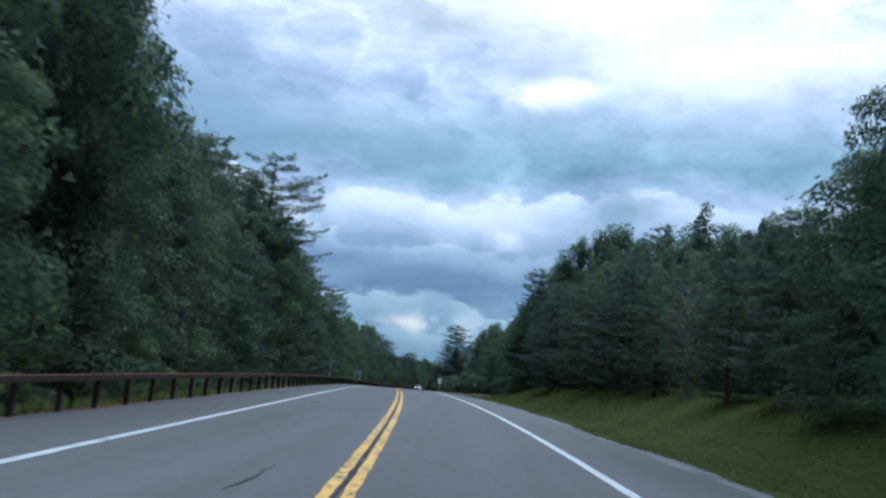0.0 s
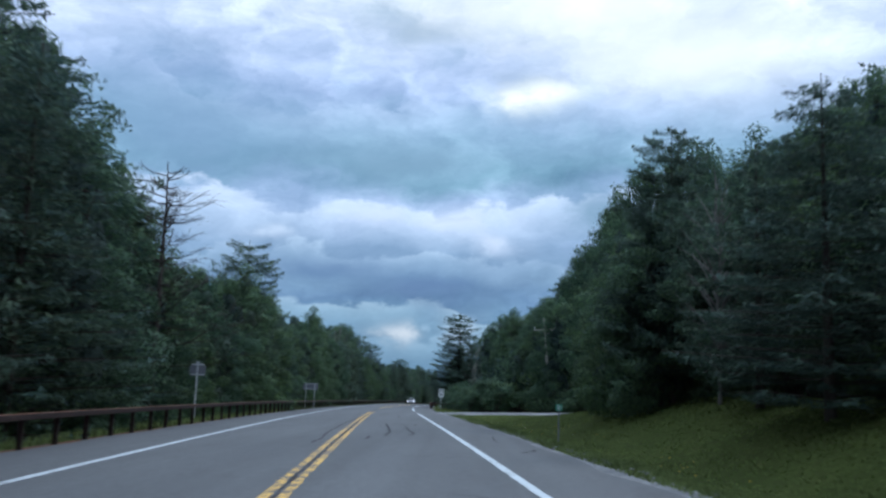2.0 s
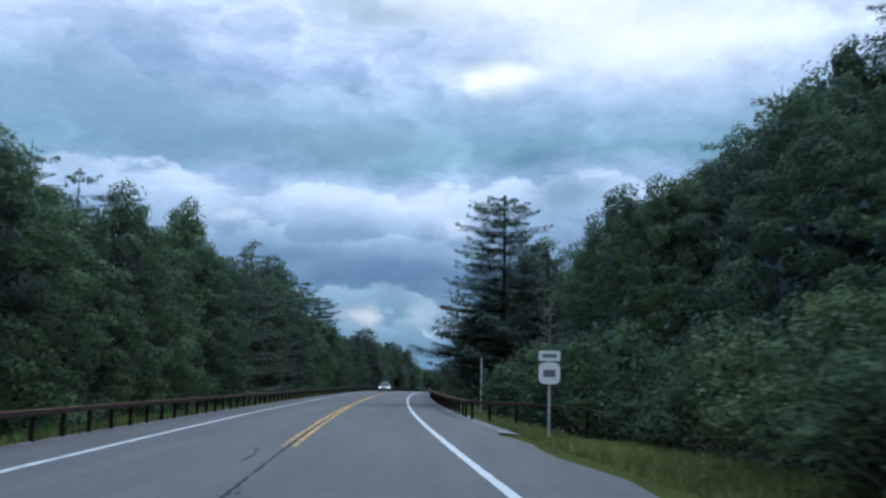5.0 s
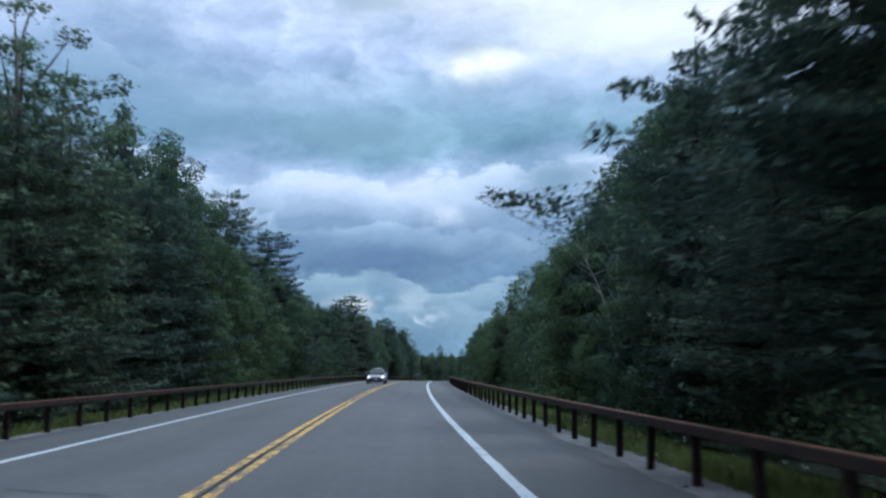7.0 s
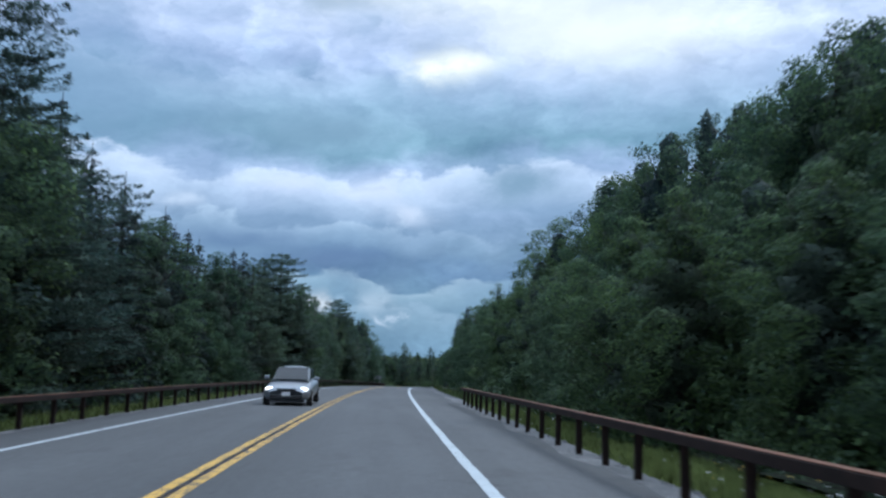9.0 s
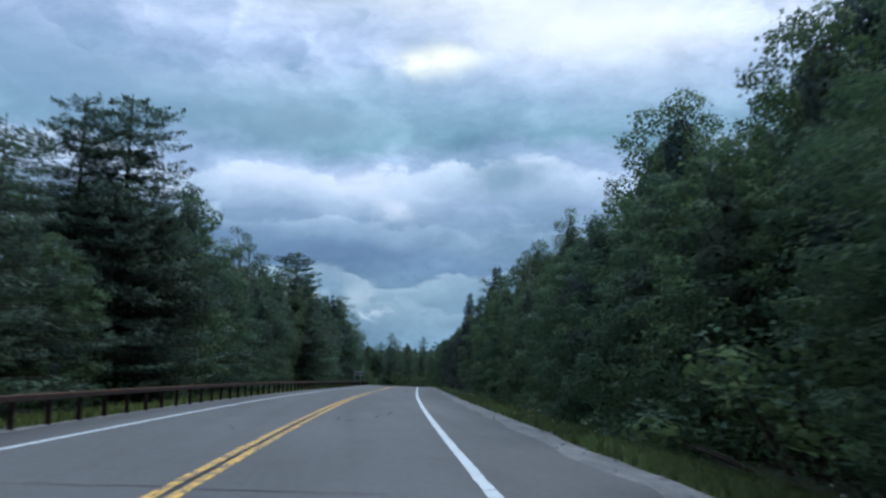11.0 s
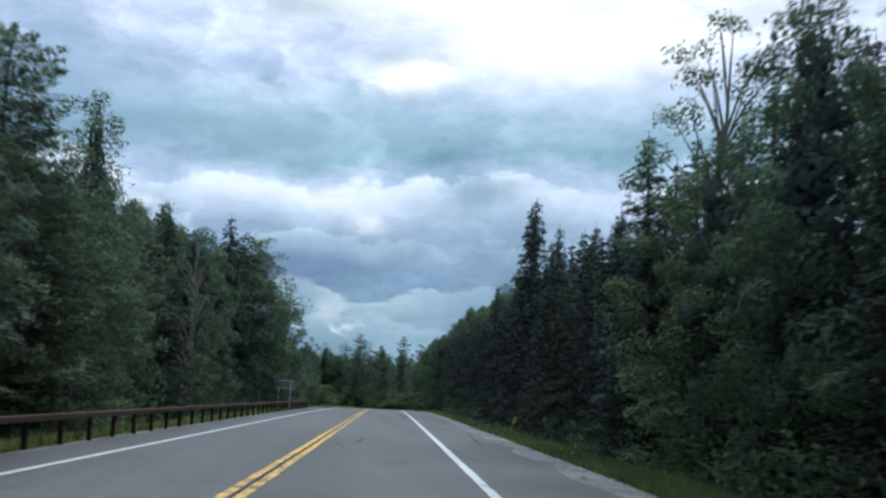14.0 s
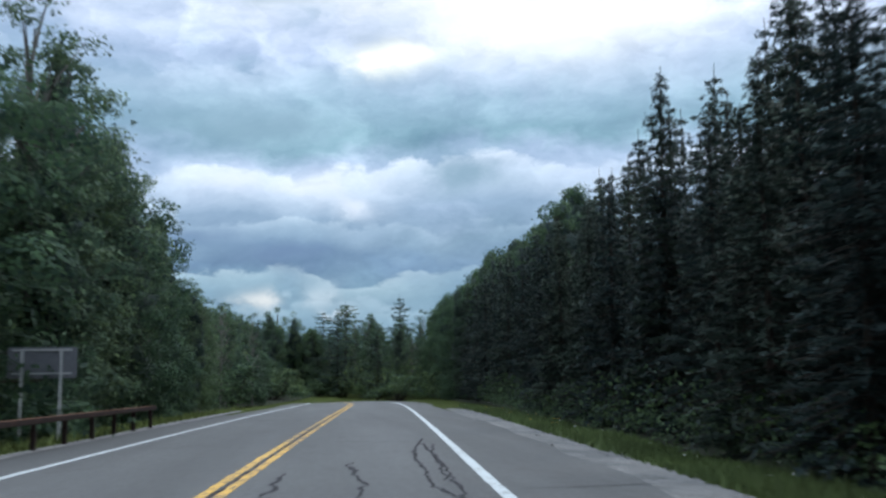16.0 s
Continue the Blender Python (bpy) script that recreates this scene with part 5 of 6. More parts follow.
# tree tops over the road's level every 8 m, row by row outwards from the road
TOPS = {
    -9.0: [19.0, 19.0, 16.5, 10.3, 11.8, 11.8, 14.5, 13.3, 11.4, 11.0, 8.9, 7.5, 8.0, 10.8, 11.8, 9.2, 8.6, 8.2, 9.0, 10.0, 11.0, 9.5, 10.8, 10.2, 11.8, 11.1, 10.3, 9.8, 9.5, 9.8, 10.0, 10.0, 9.4, 9.0, 9.0, 10.2, 11.0, 8.5, 11.5, 11.8, 10.2, 7.8, 10.8, 10.6, 12.2, 13.1, 11.4, 8.6, 10.2, 10.3, 12.5, 13.5, 14.2, 13.6, 11.4, 7.5, 7.2, 7.2, 7.2, 8.5, 8.2, 7.8, 7.5, 7.8, 8.8, 9.5, 10.2, 10.5, 10.5],
    -12.5: [19.0, 19.0, 19.0, 22.1, 12.8, 15.2, 15.6, 15.2, 17.5, 15.0, 14.4, 11.7, 9.7, 9.8, 11.5, 12.5, 11.9, 11.9, 10.6, 10.2, 11.0, 11.8, 12.0, 13.2, 12.8, 14.2, 15.0, 14.2, 13.3, 12.2, 11.4, 11.2, 10.8, 11.0, 11.2, 11.1, 10.8, 10.6, 10.0, 12.2, 12.2, 12.8, 9.5, 13.2, 13.3, 13.2, 14.0, 15.8, 11.1, 12.2, 13.6, 13.0, 14.8, 15.8, 16.8, 16.9, 10.8, 9.0, 9.0, 9.0, 9.0, 9.2, 10.5, 10.3, 9.7, 8.9, 9.0, 8.5, 8.5],
    -17.0: [19.0, 19.0, 19.0, 19.0, 19.0, 17.5, 18.5, 20.8, 21.1, 20.5, 23.0, 20.0, 16.7, 13.6, 12.0, 12.2, 13.5, 14.8, 15.2, 15.0, 14.2, 13.5, 13.0, 13.8, 14.5, 14.0, 15.0, 15.8, 16.8, 17.8, 18.2, 17.2, 16.1, 15.0, 13.6, 13.3, 12.2, 12.5, 11.8, 10.5, 13.2, 13.5, 13.8, 12.8, 14.2, 14.5, 14.8, 15.0, 15.2, 13.6, 14.5, 17.2, 17.5, 16.8, 17.8, 18.2, 19.0, 19.8, 14.7, 11.7, 11.2, 11.2, 11.2, 11.2, 11.0, 11.5, 12.8, 12.8, 12.8],
    -23.0: [19.0, 19.0, 19.0, 19.0, 19.0, 19.0, 26.0, 22.2, 25.0, 26.0, 26.0, 26.0, 26.0, 26.0, 21.7, 18.3, 15.8, 15.5, 16.0, 18.2, 18.5, 18.8, 19.2, 17.8, 16.5, 16.0, 16.8, 17.2, 18.0, 18.6, 17.2, 18.2, 19.2, 20.2, 21.2, 22.0, 20.8, 19.4, 18.1, 16.4, 12.8, 14.5, 14.8, 15.0, 15.2, 15.5, 15.8, 16.0, 16.2, 16.5, 16.8, 17.0, 17.2, 17.5, 17.8, 18.5, 19.5, 20.8, 21.8, 22.0, 22.2, 22.1, 15.0, 14.2, 14.2, 14.0, 13.8, 13.8, 13.8],
    9.5: [19.0, 7.5, 6.9, 5.8, 7.8, 7.5, 7.8, 7.8, 7.2, 6.9, 4.0, 3.3, 3.2, 3.2, 3.8, 4.0, 5.0, 6.0, 6.8, 7.8, 8.1, 9.2, 9.8, 10.2, 10.8, 11.0, 6.9, 7.8, 7.5, 7.2, 6.4, 6.5, 7.0, 7.2, 7.5, 7.5, 7.8, 8.1, 8.1, 7.8, 7.8, 7.8, 8.6, 8.2, 10.5, 9.4, 8.9, 7.8, 9.8, 10.3, 9.4, 8.6, 8.9, 9.0, 9.2, 9.5, 10.6, 10.5, 10.8, 10.8, 11.8, 12.5, 13.2, 13.5, 13.5, 13.5, 13.3, 13.1, 13.1],
    13.0: [19.0, 19.0, 8.6, 8.1, 7.8, 9.8, 10.0, 10.0, 10.2, 11.5, 10.2, 9.2, 9.2, 8.9, 5.5, 4.4, 4.4, 4.2, 4.5, 4.8, 5.0, 5.5, 5.8, 6.0, 6.5, 6.8, 7.0, 7.2, 7.2, 7.5, 7.8, 8.0, 8.2, 8.5, 8.8, 9.0, 9.2, 9.2, 9.5, 9.8, 10.0, 10.2, 10.3, 11.2, 11.4, 12.0, 12.2, 12.2, 10.6, 11.5, 13.5, 13.1, 11.9, 11.8, 12.2, 12.5, 12.2, 12.2, 13.8, 15.0, 15.0, 15.3, 15.0, 14.8, 15.2, 15.5, 15.8, 16.0, 16.0],
    17.5: [19.0, 19.0, 19.0, 13.1, 10.8, 11.7, 11.8, 13.2, 13.1, 13.0, 13.5, 14.4, 15.3, 15.8, 12.5, 13.0, 12.8, 13.2, 12.8, 12.5, 7.4, 7.7, 6.1, 6.4, 6.7, 6.9, 7.2, 7.5, 7.5, 7.2, 7.5, 7.8, 8.0, 8.2, 8.5, 8.8, 10.0, 10.3, 10.6, 11.1, 11.4, 11.9, 15.0, 15.0, 14.7, 15.5, 15.8, 15.8, 16.0, 15.6, 14.7, 16.0, 17.8, 16.9, 15.3, 16.4, 16.7, 17.0, 17.5, 17.2, 17.2, 17.8, 19.2, 20.5, 21.8, 22.5, 20.6, 20.6, 20.6],
    23.0: [19.0, 19.0, 19.0, 19.0, 17.5, 13.1, 15.2, 13.6, 15.8, 16.0, 18.3, 17.2, 17.2, 18.2, 19.2, 20.0, 21.0, 21.1, 18.6, 17.8, 17.2, 17.8, 18.2, 18.5, 19.0, 19.5, 20.0, 20.5, 21.0, 21.0, 17.8, 18.0, 19.2, 20.2, 20.5, 20.5, 21.2, 22.0, 22.8, 20.5, 18.2, 22.8, 25.0, 22.2, 20.5, 20.3, 18.9, 19.2, 20.8, 20.8, 21.8, 20.5, 18.9, 19.8, 22.5, 22.5, 20.5, 22.8, 21.5, 22.5, 22.8, 23.6, 23.0, 23.3, 22.8, 22.8, 23.5, 23.8, 23.8],
}
# the mix of kinds along each side, a letter every 20 m
MIX_LEFT = "pm pp mw ww wm md mw mw mm mw mw mp mw ms sw mw mw pm pd ps sm mp pp mp ms mm mm ms".split()
MIX_RIGHT = "wp wm wp ww pm wm mm mm mw ww mm mm mm mp mm mm mp mm ms ss ss ss ss ss ms mm mm mm".split()
# single trees that stand out: kind, metres along and right, top, width, variant
SINGLES = [("w", 58.7, -9.9, 15.3, 1.0, 1), ("w", 117.0, -9.9, 12.7, 1.0, 1), ("d", 88.6, -8.9, 11.2, 1.6, 0), ("w", 91.5, -11.4, 10.4, 0.9, 0), ("p", 204.5, -11.2, 14.2, 1.25, 1), ("p", 207.5, -12.5, 14.0, 1.1, 1), ("m", 227.0, -12.6, 16.0, 0.8, 0), ("w", 238.0, -11.3, 14.3, 0.8, 1),
           ("w", 252.0, -10.8, 13.6, 0.9, 0), ("w", 314.0, -10.0, 13.5, 0.95, 0), ("w", 312.5, -11.5, 12.8, 0.8, 1), ("p", 360.6, -14.5, 15.6, 1.0, 1), ("w", 364.3, -9.3, 13.7, 0.95, 0), ("s", 417.0, -10.8, 14.6, 0.9, 0)]
SINGLES += [("d", 181.0, 12.6, 7.0, 0.7, 0), ("m", 335.0, 21.6, 22.6, 1.0, 0), ("s", 409.5, 11.3, 15.0, 0.85, 1), ("s", 403.6, 10.6, 14.1, 0.85, 1), ("s", 396.8, 10.4, 10.2, 0.8, 1), ("s", 393.7, 10.2, 10.4, 0.8, 1),
            ("s", 427.5, 11.2, 11.6, 0.8, 1), ("s", 359.6, 10.2, 10.4, 0.9, 1), ("m", 423.5, -10.8, 14.6, 1.15, 1), ("p", 431.0, -10.2, 15.6, 1.1, 1), ("p", 436.5, -11.6, 16.4, 1.1, 0), ("w", 600.0, -7.4, 18.0, 0.8, 1), ("w", 538.0, 4.4, 15.0, 0.75, 1),
            ("p", 376.5, 12.0, 14.4, 0.9, 1), ("m", 368.5, 11.2, 11.4, 0.75, 0), ("s", 379.5, 10.6, 11.0, 0.95, 0), ("p", 387.4, -11.2, 14.0, 0.75, 0), ("w", 376.0, -10.0, 12.0, 0.9, 0),
            ("m", 79.0, 18.2, 13.6, 0.85, 0), ("m", 73.5, 18.6, 12.6, 0.8, 1), ("m", 42.5, 18.0, 11.0, 0.9, 1), ("m", 37.0, 17.5, 10.2, 0.85, 0),
            ("w", 86.3, 13.2, 13.3, 0.72, 0), ("s", 363.5, 11.0, 13.0, 0.8, 1), ("s", 360.3, 11.2, 12.6, 0.75, 1), ("m", 299.0, 14.5, 12.8, 0.9, 0), ("m", 187.5, 18.4, 16.4, 0.8, 0), ("m", 176.5, 16.6, 14.0, 0.75, 1), ("m", 172.0, 17.0, 13.6, 0.75, 0), ("m", 195.0, -14.5, 16.2, 0.8, 1), ("m", 186.0, -12.5, 13.8, 0.9, 0), ("p", 346.5, -10.6, 12.4, 1.0, 1), ("p", 334.5, 11.0, 10.6, 0.9, 1), ("p", 336.5, 14.0, 13.8, 0.9, 0), ("m", 342.5, 12.6, 12.4, 0.85, 1), ("m", 349.0, 12.4, 12.2, 0.85, 0)]
rng = np.random.default_rng(5)
AT = np.arange(8, 553, 8)
for u, tops in TOPS.items():
    row = abs(u)
    step = {9.0: 4.6, 9.5: 4.4, 12.5: 5.4, 13.0: 5.0, 17.0: 6.6, 17.5: 6.6, 23.0: 7.6}[row]
    s = 3.0 if row > 12 else 10.0
    while s < 548:
        s += step * rng.uniform(0.85, 1.15)
        uu = u + rng.uniform(-0.5, 0.5)
        top = min(float(np.interp(s, AT, tops)), float(np.interp(s - 1.5, AT, tops)), float(np.interp(s + 1.5, AT, tops)))
        mix = MIX_LEFT if u < 0 else MIX_RIGHT
        kind = mix[min(len(mix) - 1, max(0, int((s + rng.uniform(-8, 8)) / 20)))][int(rng.integers(2))]
        if kind == "d" and row < 12:
            kind = "m"
        if u > 0 and s < 118 and (row < 12.5 or s > 101 and row < 14 or s > 109):
            continue
        if u > 0 and 115 < s < 133:
            continue
        if u > 0 and 133 < s < 168 and row < 17:
            kind, top = "b", min(top, 3.6)
        for row_u, s0, s1, cap in ((-9.0, 45, 53, 8.0), (-12.5, 53, 62, 10.6), (-17.0, 62, 74, 14.0), (-23.0, 75, 90, 18.5)):
            if u == row_u and s0 < s < s1:
                top = min(top, cap)
        if u == 9.5 and 212 < s < 246:
            uu, top = uu + 1.0, top * 0.88
        if u == 23.0 and 218 < s < 264:
            top = min(top, 17.6)
        if u == 9.5 and (172 < s < 192 or 201.5 < s < 208.5):
            continue
        if not clear_of_road(s, uu, 7.5):
            continue
        if row < 12 and kind in "mp" and rng.uniform() < 0.35:
            top *= rng.uniform(0.45, 0.75)
        elif row > 12:
            top *= rng.uniform(0.86, 1.02)
        if top < 4.2:
            kind = "b"
        for single in SINGLES:
            if abs(single[1] - s) < 4.5 and abs(single[2] - uu) < 4.5:
                top = min(top, 0.72 * single[3])
        fine = KINDS if row < 12 or (u == 13.0 and s < 118) else MID if row < 16 else THIN
        if row > 15 and (u > 0 and (92 < s < 160 or 192 < s < 250 or 404 < s < 432) or u < 0 and 30 < s < 70):
            fine = TALL
        if s > 455 and fine is KINDS:
            fine = MID
        broad = max(0.8, min(1.25, 8.5 / max(top, 4) + 0.25))
        if row < 12:
            broad, uu = broad * 0.84, uu + (1.3 if u > 0 and s > 262 else 0.5 if abs(s - 415) > 14 else 1.8) * np.sign(u)
        plant(kind, s, uu, top, rng, fine, wide=broad)

rng = np.random.default_rng(77)
# great pines that stand out beside the guardrail
GREAT = {"w": [conifer("white_pine", 58, "great spreading white pine with layered boughs beside the guardrail", PINE, BARK, 0.10, 0.28, -0.08, 36, 6, 95, 0.26, (0.085, 0.036), 0.05, 0.17, 0.7, 0.52, 0.12),
               conifer("white_pine", 59, "open-crowned white pine with upswept boughs at the forest edge", PINE, BARK, 0.20, 0.20, -0.16, 28, 5, 100, 0.30, (0.075, 0.03), 0.06, 0.15, 0.75, 0.42, 0.2)]}
for kind, s, u, top, wide, which in SINGLES:
    if kind == "w" and s < 400:
        plant(kind, s, u, top, rng, GREAT, wide=wide * 1.05, which=which)
    else:
        plant(kind, s, u, top, rng, wide=wide, which=which)
for s, u, top, lean in ((178.6, 12.2, 6.8, 0.05), (186.0, 12.2, 9.6, -0.04), (189.0, 11.6, 7.4, -0.06)):
    plant("d", s, u, top, rng, DEAD, wide=0.9, lean=lean)
pine = plant("w", 183.8, 9.8, 14.4, rng, GREAT, which=0)


def long_boughs(root, heights, turns, lengths, seed):
    """Single far-reaching boughs of a pine, in its own space: a limb with flat sprays of needles."""
    rng = np.random.default_rng(seed)
    for z, turn, length in zip(heights, turns, lengths):
        d = Vector((math.cos(turn), math.sin(turn), 0))
        side = np.array((-d.y, d.x, 0.0))
        pts = [Vector((0, 0, z)), Vector((0, 0, z - 0.12)) + d * length * 0.5, Vector((0, 0, z + 0.1)) + d * length]
        v, f = [], []
        tube(v, f, pts, [0.05, 0.03, 0.008], 5)
        t = rng.uniform(0.3, 1.0, 300)
        off = rng.uniform(-1, 1, 300) * 0.75 * np.sin(math.pi * np.clip(t, 0.3, 0.93)) ** 0.6
        c = np.outer(t * length, np.array(d)) + side * off[:, None] + np.stack([0 * t, 0 * t, z - 0.12 + 0.22 * t ** 2 + rng.normal(size=300) * 0.05], 1)
        bough = part("bough", mesh_of("bough", v, f, BARK, True), root)
        part("needles", card_mesh("needles", [leaves(rng, c, np.tile((0.0, 0.0, 1.0), (300, 1)), 0.12, 0.045, 0.5, np.array(d) * 0.7 + side * np.sign(off)[:, None] + (0, 0, 0.2))], PINE), bough)


spin = land.heading(183.8) - pine.matrix_basis.to_euler().z
long_boughs(pine, (2.55, 3.35, 3.1, 4.6, 2.2), [spin + radians(a) for a in (196, 205, 150, 188, 230)], (3.1, 3.5, 2.6, 2.9, 2.5), 9)
for u, top in ((18.8, 13.6), (22.5, 17.3), (27.0, 20.0)):
    for s in np.arange(173, 206 if u < 20 else 234, 5.0):
        plant("mmpm"[int(rng.integers(4))], s + rng.uniform(-1.5, 1.5), u + rng.uniform(-0.6, 0.6), top * rng.uniform(0.92, 1.02), rng, TALL, wide=0.85)
# far block: lighter poplars stand in for distance haze
for s, top in ((512, 8.6), (524, 10.5), (536, 12.0), (548, 12.5)):
    for u in np.arange(-34, 30, 4.3):
        if abs(u) > 8 and s < 530:
            continue
        if clear_of_road(s, u, 6.5):
            plant("pmpw"[int(rng.integers(4))], s + rng.uniform(-2, 2), u + rng.uniform(-1, 1), top * rng.uniform(0.85, 1.15), rng, KINDS if s < 530 else MID)
plant("m", 534.8, -15.8, 12.6, rng, MID)
plant("m", 538.0, 21.3, 22.0, rng, MID)
plant("b", 503.0, 3.5, 2.6, rng, wide=1.6, which=0)
for i in range(34):
    s, u = 500.0 + 1.4 * i, rng.uniform(-14, 14)
    if clear_of_road(s, u, 6.0):
        plant("b", s, u, rng.uniform(1.8, 3.6), rng, wide=1.5, which=0)
for u in np.arange(8.5, 34, 2.6):
    plant("b", 134.0 + rng.uniform(-0.6, 1.0) + 0.05 * u, u, float(bank(135, u)) + rng.uniform(2.2, 3.6), rng, wide=1.25)
for u, top in ((20.5, 14.5), (25.0, 20.0), (30.5, 22.0), (39.0, 22.0)):
    for s in np.arange(70, 175, 5.5):
        if not 113 < s < 137:
            plant("mmwm"[int(rng.integers(4))], s + rng.uniform(-2, 2), u + rng.uniform(-1, 1), top * (0.82 if s < 84 else 1.0) * rng.uniform(0.88, 1.03), rng, TALL if u < 23 or u < 27 and s > 100 else MID if u < 35 else THIN, wide=0.85)
for s, u, top in ((142.8, 22.0, 18.5), (146.0, 22.2, 18.5), (145.0, 26.5, 21.5), (147.5, 24.0, 19.0), (111.5, 17.8, 15.0), (112.0, 22.0, 17.5), (106.0, 16.2, 14.2), (112.5, 27.0, 20.0)):
    plant("m", s, u, top, rng, TALL, wide=0.8)
later = np.random.default_rng(3)
plant("m", 47.5, 17.8, 11.4, later, wide=0.85, which=0)
plant("m", 196.0, 18.6, 15.4, later, wide=0.8, which=0)
# woods far beyond the bend
for i in range(90):
    s, u = rng.uniform(560, 800), rng.uniform(-110, 110)
    if clear_of_road(s, u, 8):
        plant("msmw"[int(rng.integers(4))], s, u, rng.uniform(9, 13), rng, THIN)

# young trees and tall shrubs behind the side road's far bushes
for i in range(16):
    u = 13.5 + 1.35 * i
    plant("mmb"[i % 3], 139.5 + rng.uniform(-1.5, 4) + 0.1 * u, u, float(bank(140, u)) + rng.uniform(4.0, 7.5), rng, MID, wide=1.2)
# bushes and low boughs along the back of the lawn
for i in range(15):
    s = 62 + 3.6 * i
    plant("bmb"[i % 3], s, 16.4 + rng.uniform(-0.6, 0.8), float(bank(s, 16.5)) + rng.uniform(1.6, 4.2), rng, MID, wide=1.3)
for i in range(7):
    plant("s", 411 + 4.6 * i, 18.6 + rng.uniform(-0.7, 0.7), 15.6 * rng.uniform(0.9, 1.03), rng, TALL, which=0)
# tall trees that stand over the side road
for s, u, top in ((143.2, 25.4, 26.0), (142.6, 28.0, 28.6), (142.4, 30.6, 30.0), (141.6, 33.2, 31.0), (147.5, 26.6, 25.4), (144.5, 36.0, 32.0)):
    plant("m", s, u, top, rng, TALL, wide=0.78)


def leaning_birch(s, u):
    """Two thin bleached trunks leaning out of the forest edge, with sparse leaves at the top."""
    rng = np.random.default_rng(64)
    root = tagged(new("birch_tree"), "pale leaning birch with two thin bare trunks at the forest edge", "tree", "roadside trees")
    root.matrix_basis = Matrix.Translation(on_land(s, u)) @ Matrix.Rotation(land.heading(s), 4, "Z")
    stems = [[(0, 0, -0.3), (-0.35, 0, 1.5), (-0.7, -0.1, 2.6), (-0.9, 0.05, 3.9), (-1.25, 0.1, 4.9), (-1.7, 0.1, 5.8), (-2.0, 0.2, 6.7)], [(0.1, 0.1, -0.3), (-0.2, 0.2, 2.0), (-0.35, 0.1, 3.5), (-0.55, 0.2, 5.1), (-0.45, 0.3, 6.2), (-0.6, 0.3, 7.3)]]
    blocks = []
    for pts in stems:
        v, f = [], []
        tube(v, f, pts, np.linspace(0.05, 0.014, len(pts)), 7)
        part("trunk", mesh_of("trunk", v, f, BIRCH_BARK, True), root, "bleached thin trunk")
        v, f = [], []
        for i in range(9):
            a = along_path([Vector(p) for p in pts], rng.uniform(3.6, 6.2))
            b = a + Vector((rng.normal() * 0.7, rng.normal() * 0.7, rng.uniform(0.3, 1.1)))
            tube(v, f, [a, a.lerp(b, 0.5) + Vector((0, 0, -0.08)), b], [0.022, 0.014, 0.005], 4)
            d = rng.normal(size=(46, 3)) * (0.42, 0.42, 0.26)
            blocks.append(cards(rng, np.array(b) + d, 0.06, 0.038))
        tagged(part("branch_frame", mesh_of("branch_frame", v, f, BIRCH_BARK, True), root), kind="stuff")
    part("crown", card_mesh("crown", blocks, POPLAR), root)


leaning_birch(206.0, 10.4)
for s, u, top in ((199.5, 10.4, 9.6), (211.5, 10.8, 8.4), (205.0, 12.4, 8.2), (208.5, 12.8, 8.0), (202.0, 12.2, 8.4), (203.6, 9.5, 3.2), (207.0, 9.6, 3.6), (213.0, 15.2, 14.4), (219.0, 16.4, 16.8), (225.0, 18.8, 19.0)):
    plant("m", s, u, top, rng, KINDS)
# saplings behind the guardrail
for i in range(12):
    plant("m", 14.0 + 3.3 * i, -8.8 + rng.uniform(-0.5, 0.3), rng.uniform(2.2, 5.0), rng, MID, wide=1.2)
# the woods that rise beyond the bend; light poplars put haze into their tone
eye = land.at(400.0, 1.75, EYE)
for far_by in (1.16, 1.3, 1.5, 1.85):
    for u in np.arange(-26, 18, 2.1):
        h = float(np.interp(u, [-24, -18, -14, -10, -6, -3, 0, 3, 6, 10, 14], [14.2, 12.3, 10.2, 9.4, 10.4, 10.8, 10.4, 10.8, 11.0, 13.4, 16.0])) * rng.uniform(0.86, 1.0)
        q = eye + (land.at(545.0, u, h) - eye) * far_by
        s = 400.0 + 145.0 * far_by
        across = 1.75 + (u - 1.75) * far_by
        if clear_of_road(s, across, 6.0):
            plant("pmpw"[int(rng.integers(4))], s, across, (q.z - float(np.interp(s, land.s, land.z))) * (0.82 if far_by < 1.4 else 1.0), rng, MID, wide=0.6 if far_by > 1.4 else 0.9)
for i in range(8):
    plant("mmmm"[i % 4], 235 + 4.6 * i, 20.5 + rng.uniform(-0.6, 0.6), 16.6 * rng.uniform(0.96, 1.04), rng, TALL, wide=0.9)
for i in range(5):
    plant("m", 208 + 4.5 * i, 18.4 + rng.uniform(-0.4, 0.4), 11.2 * rng.uniform(0.94, 1.03), rng, TALL, wide=0.95)

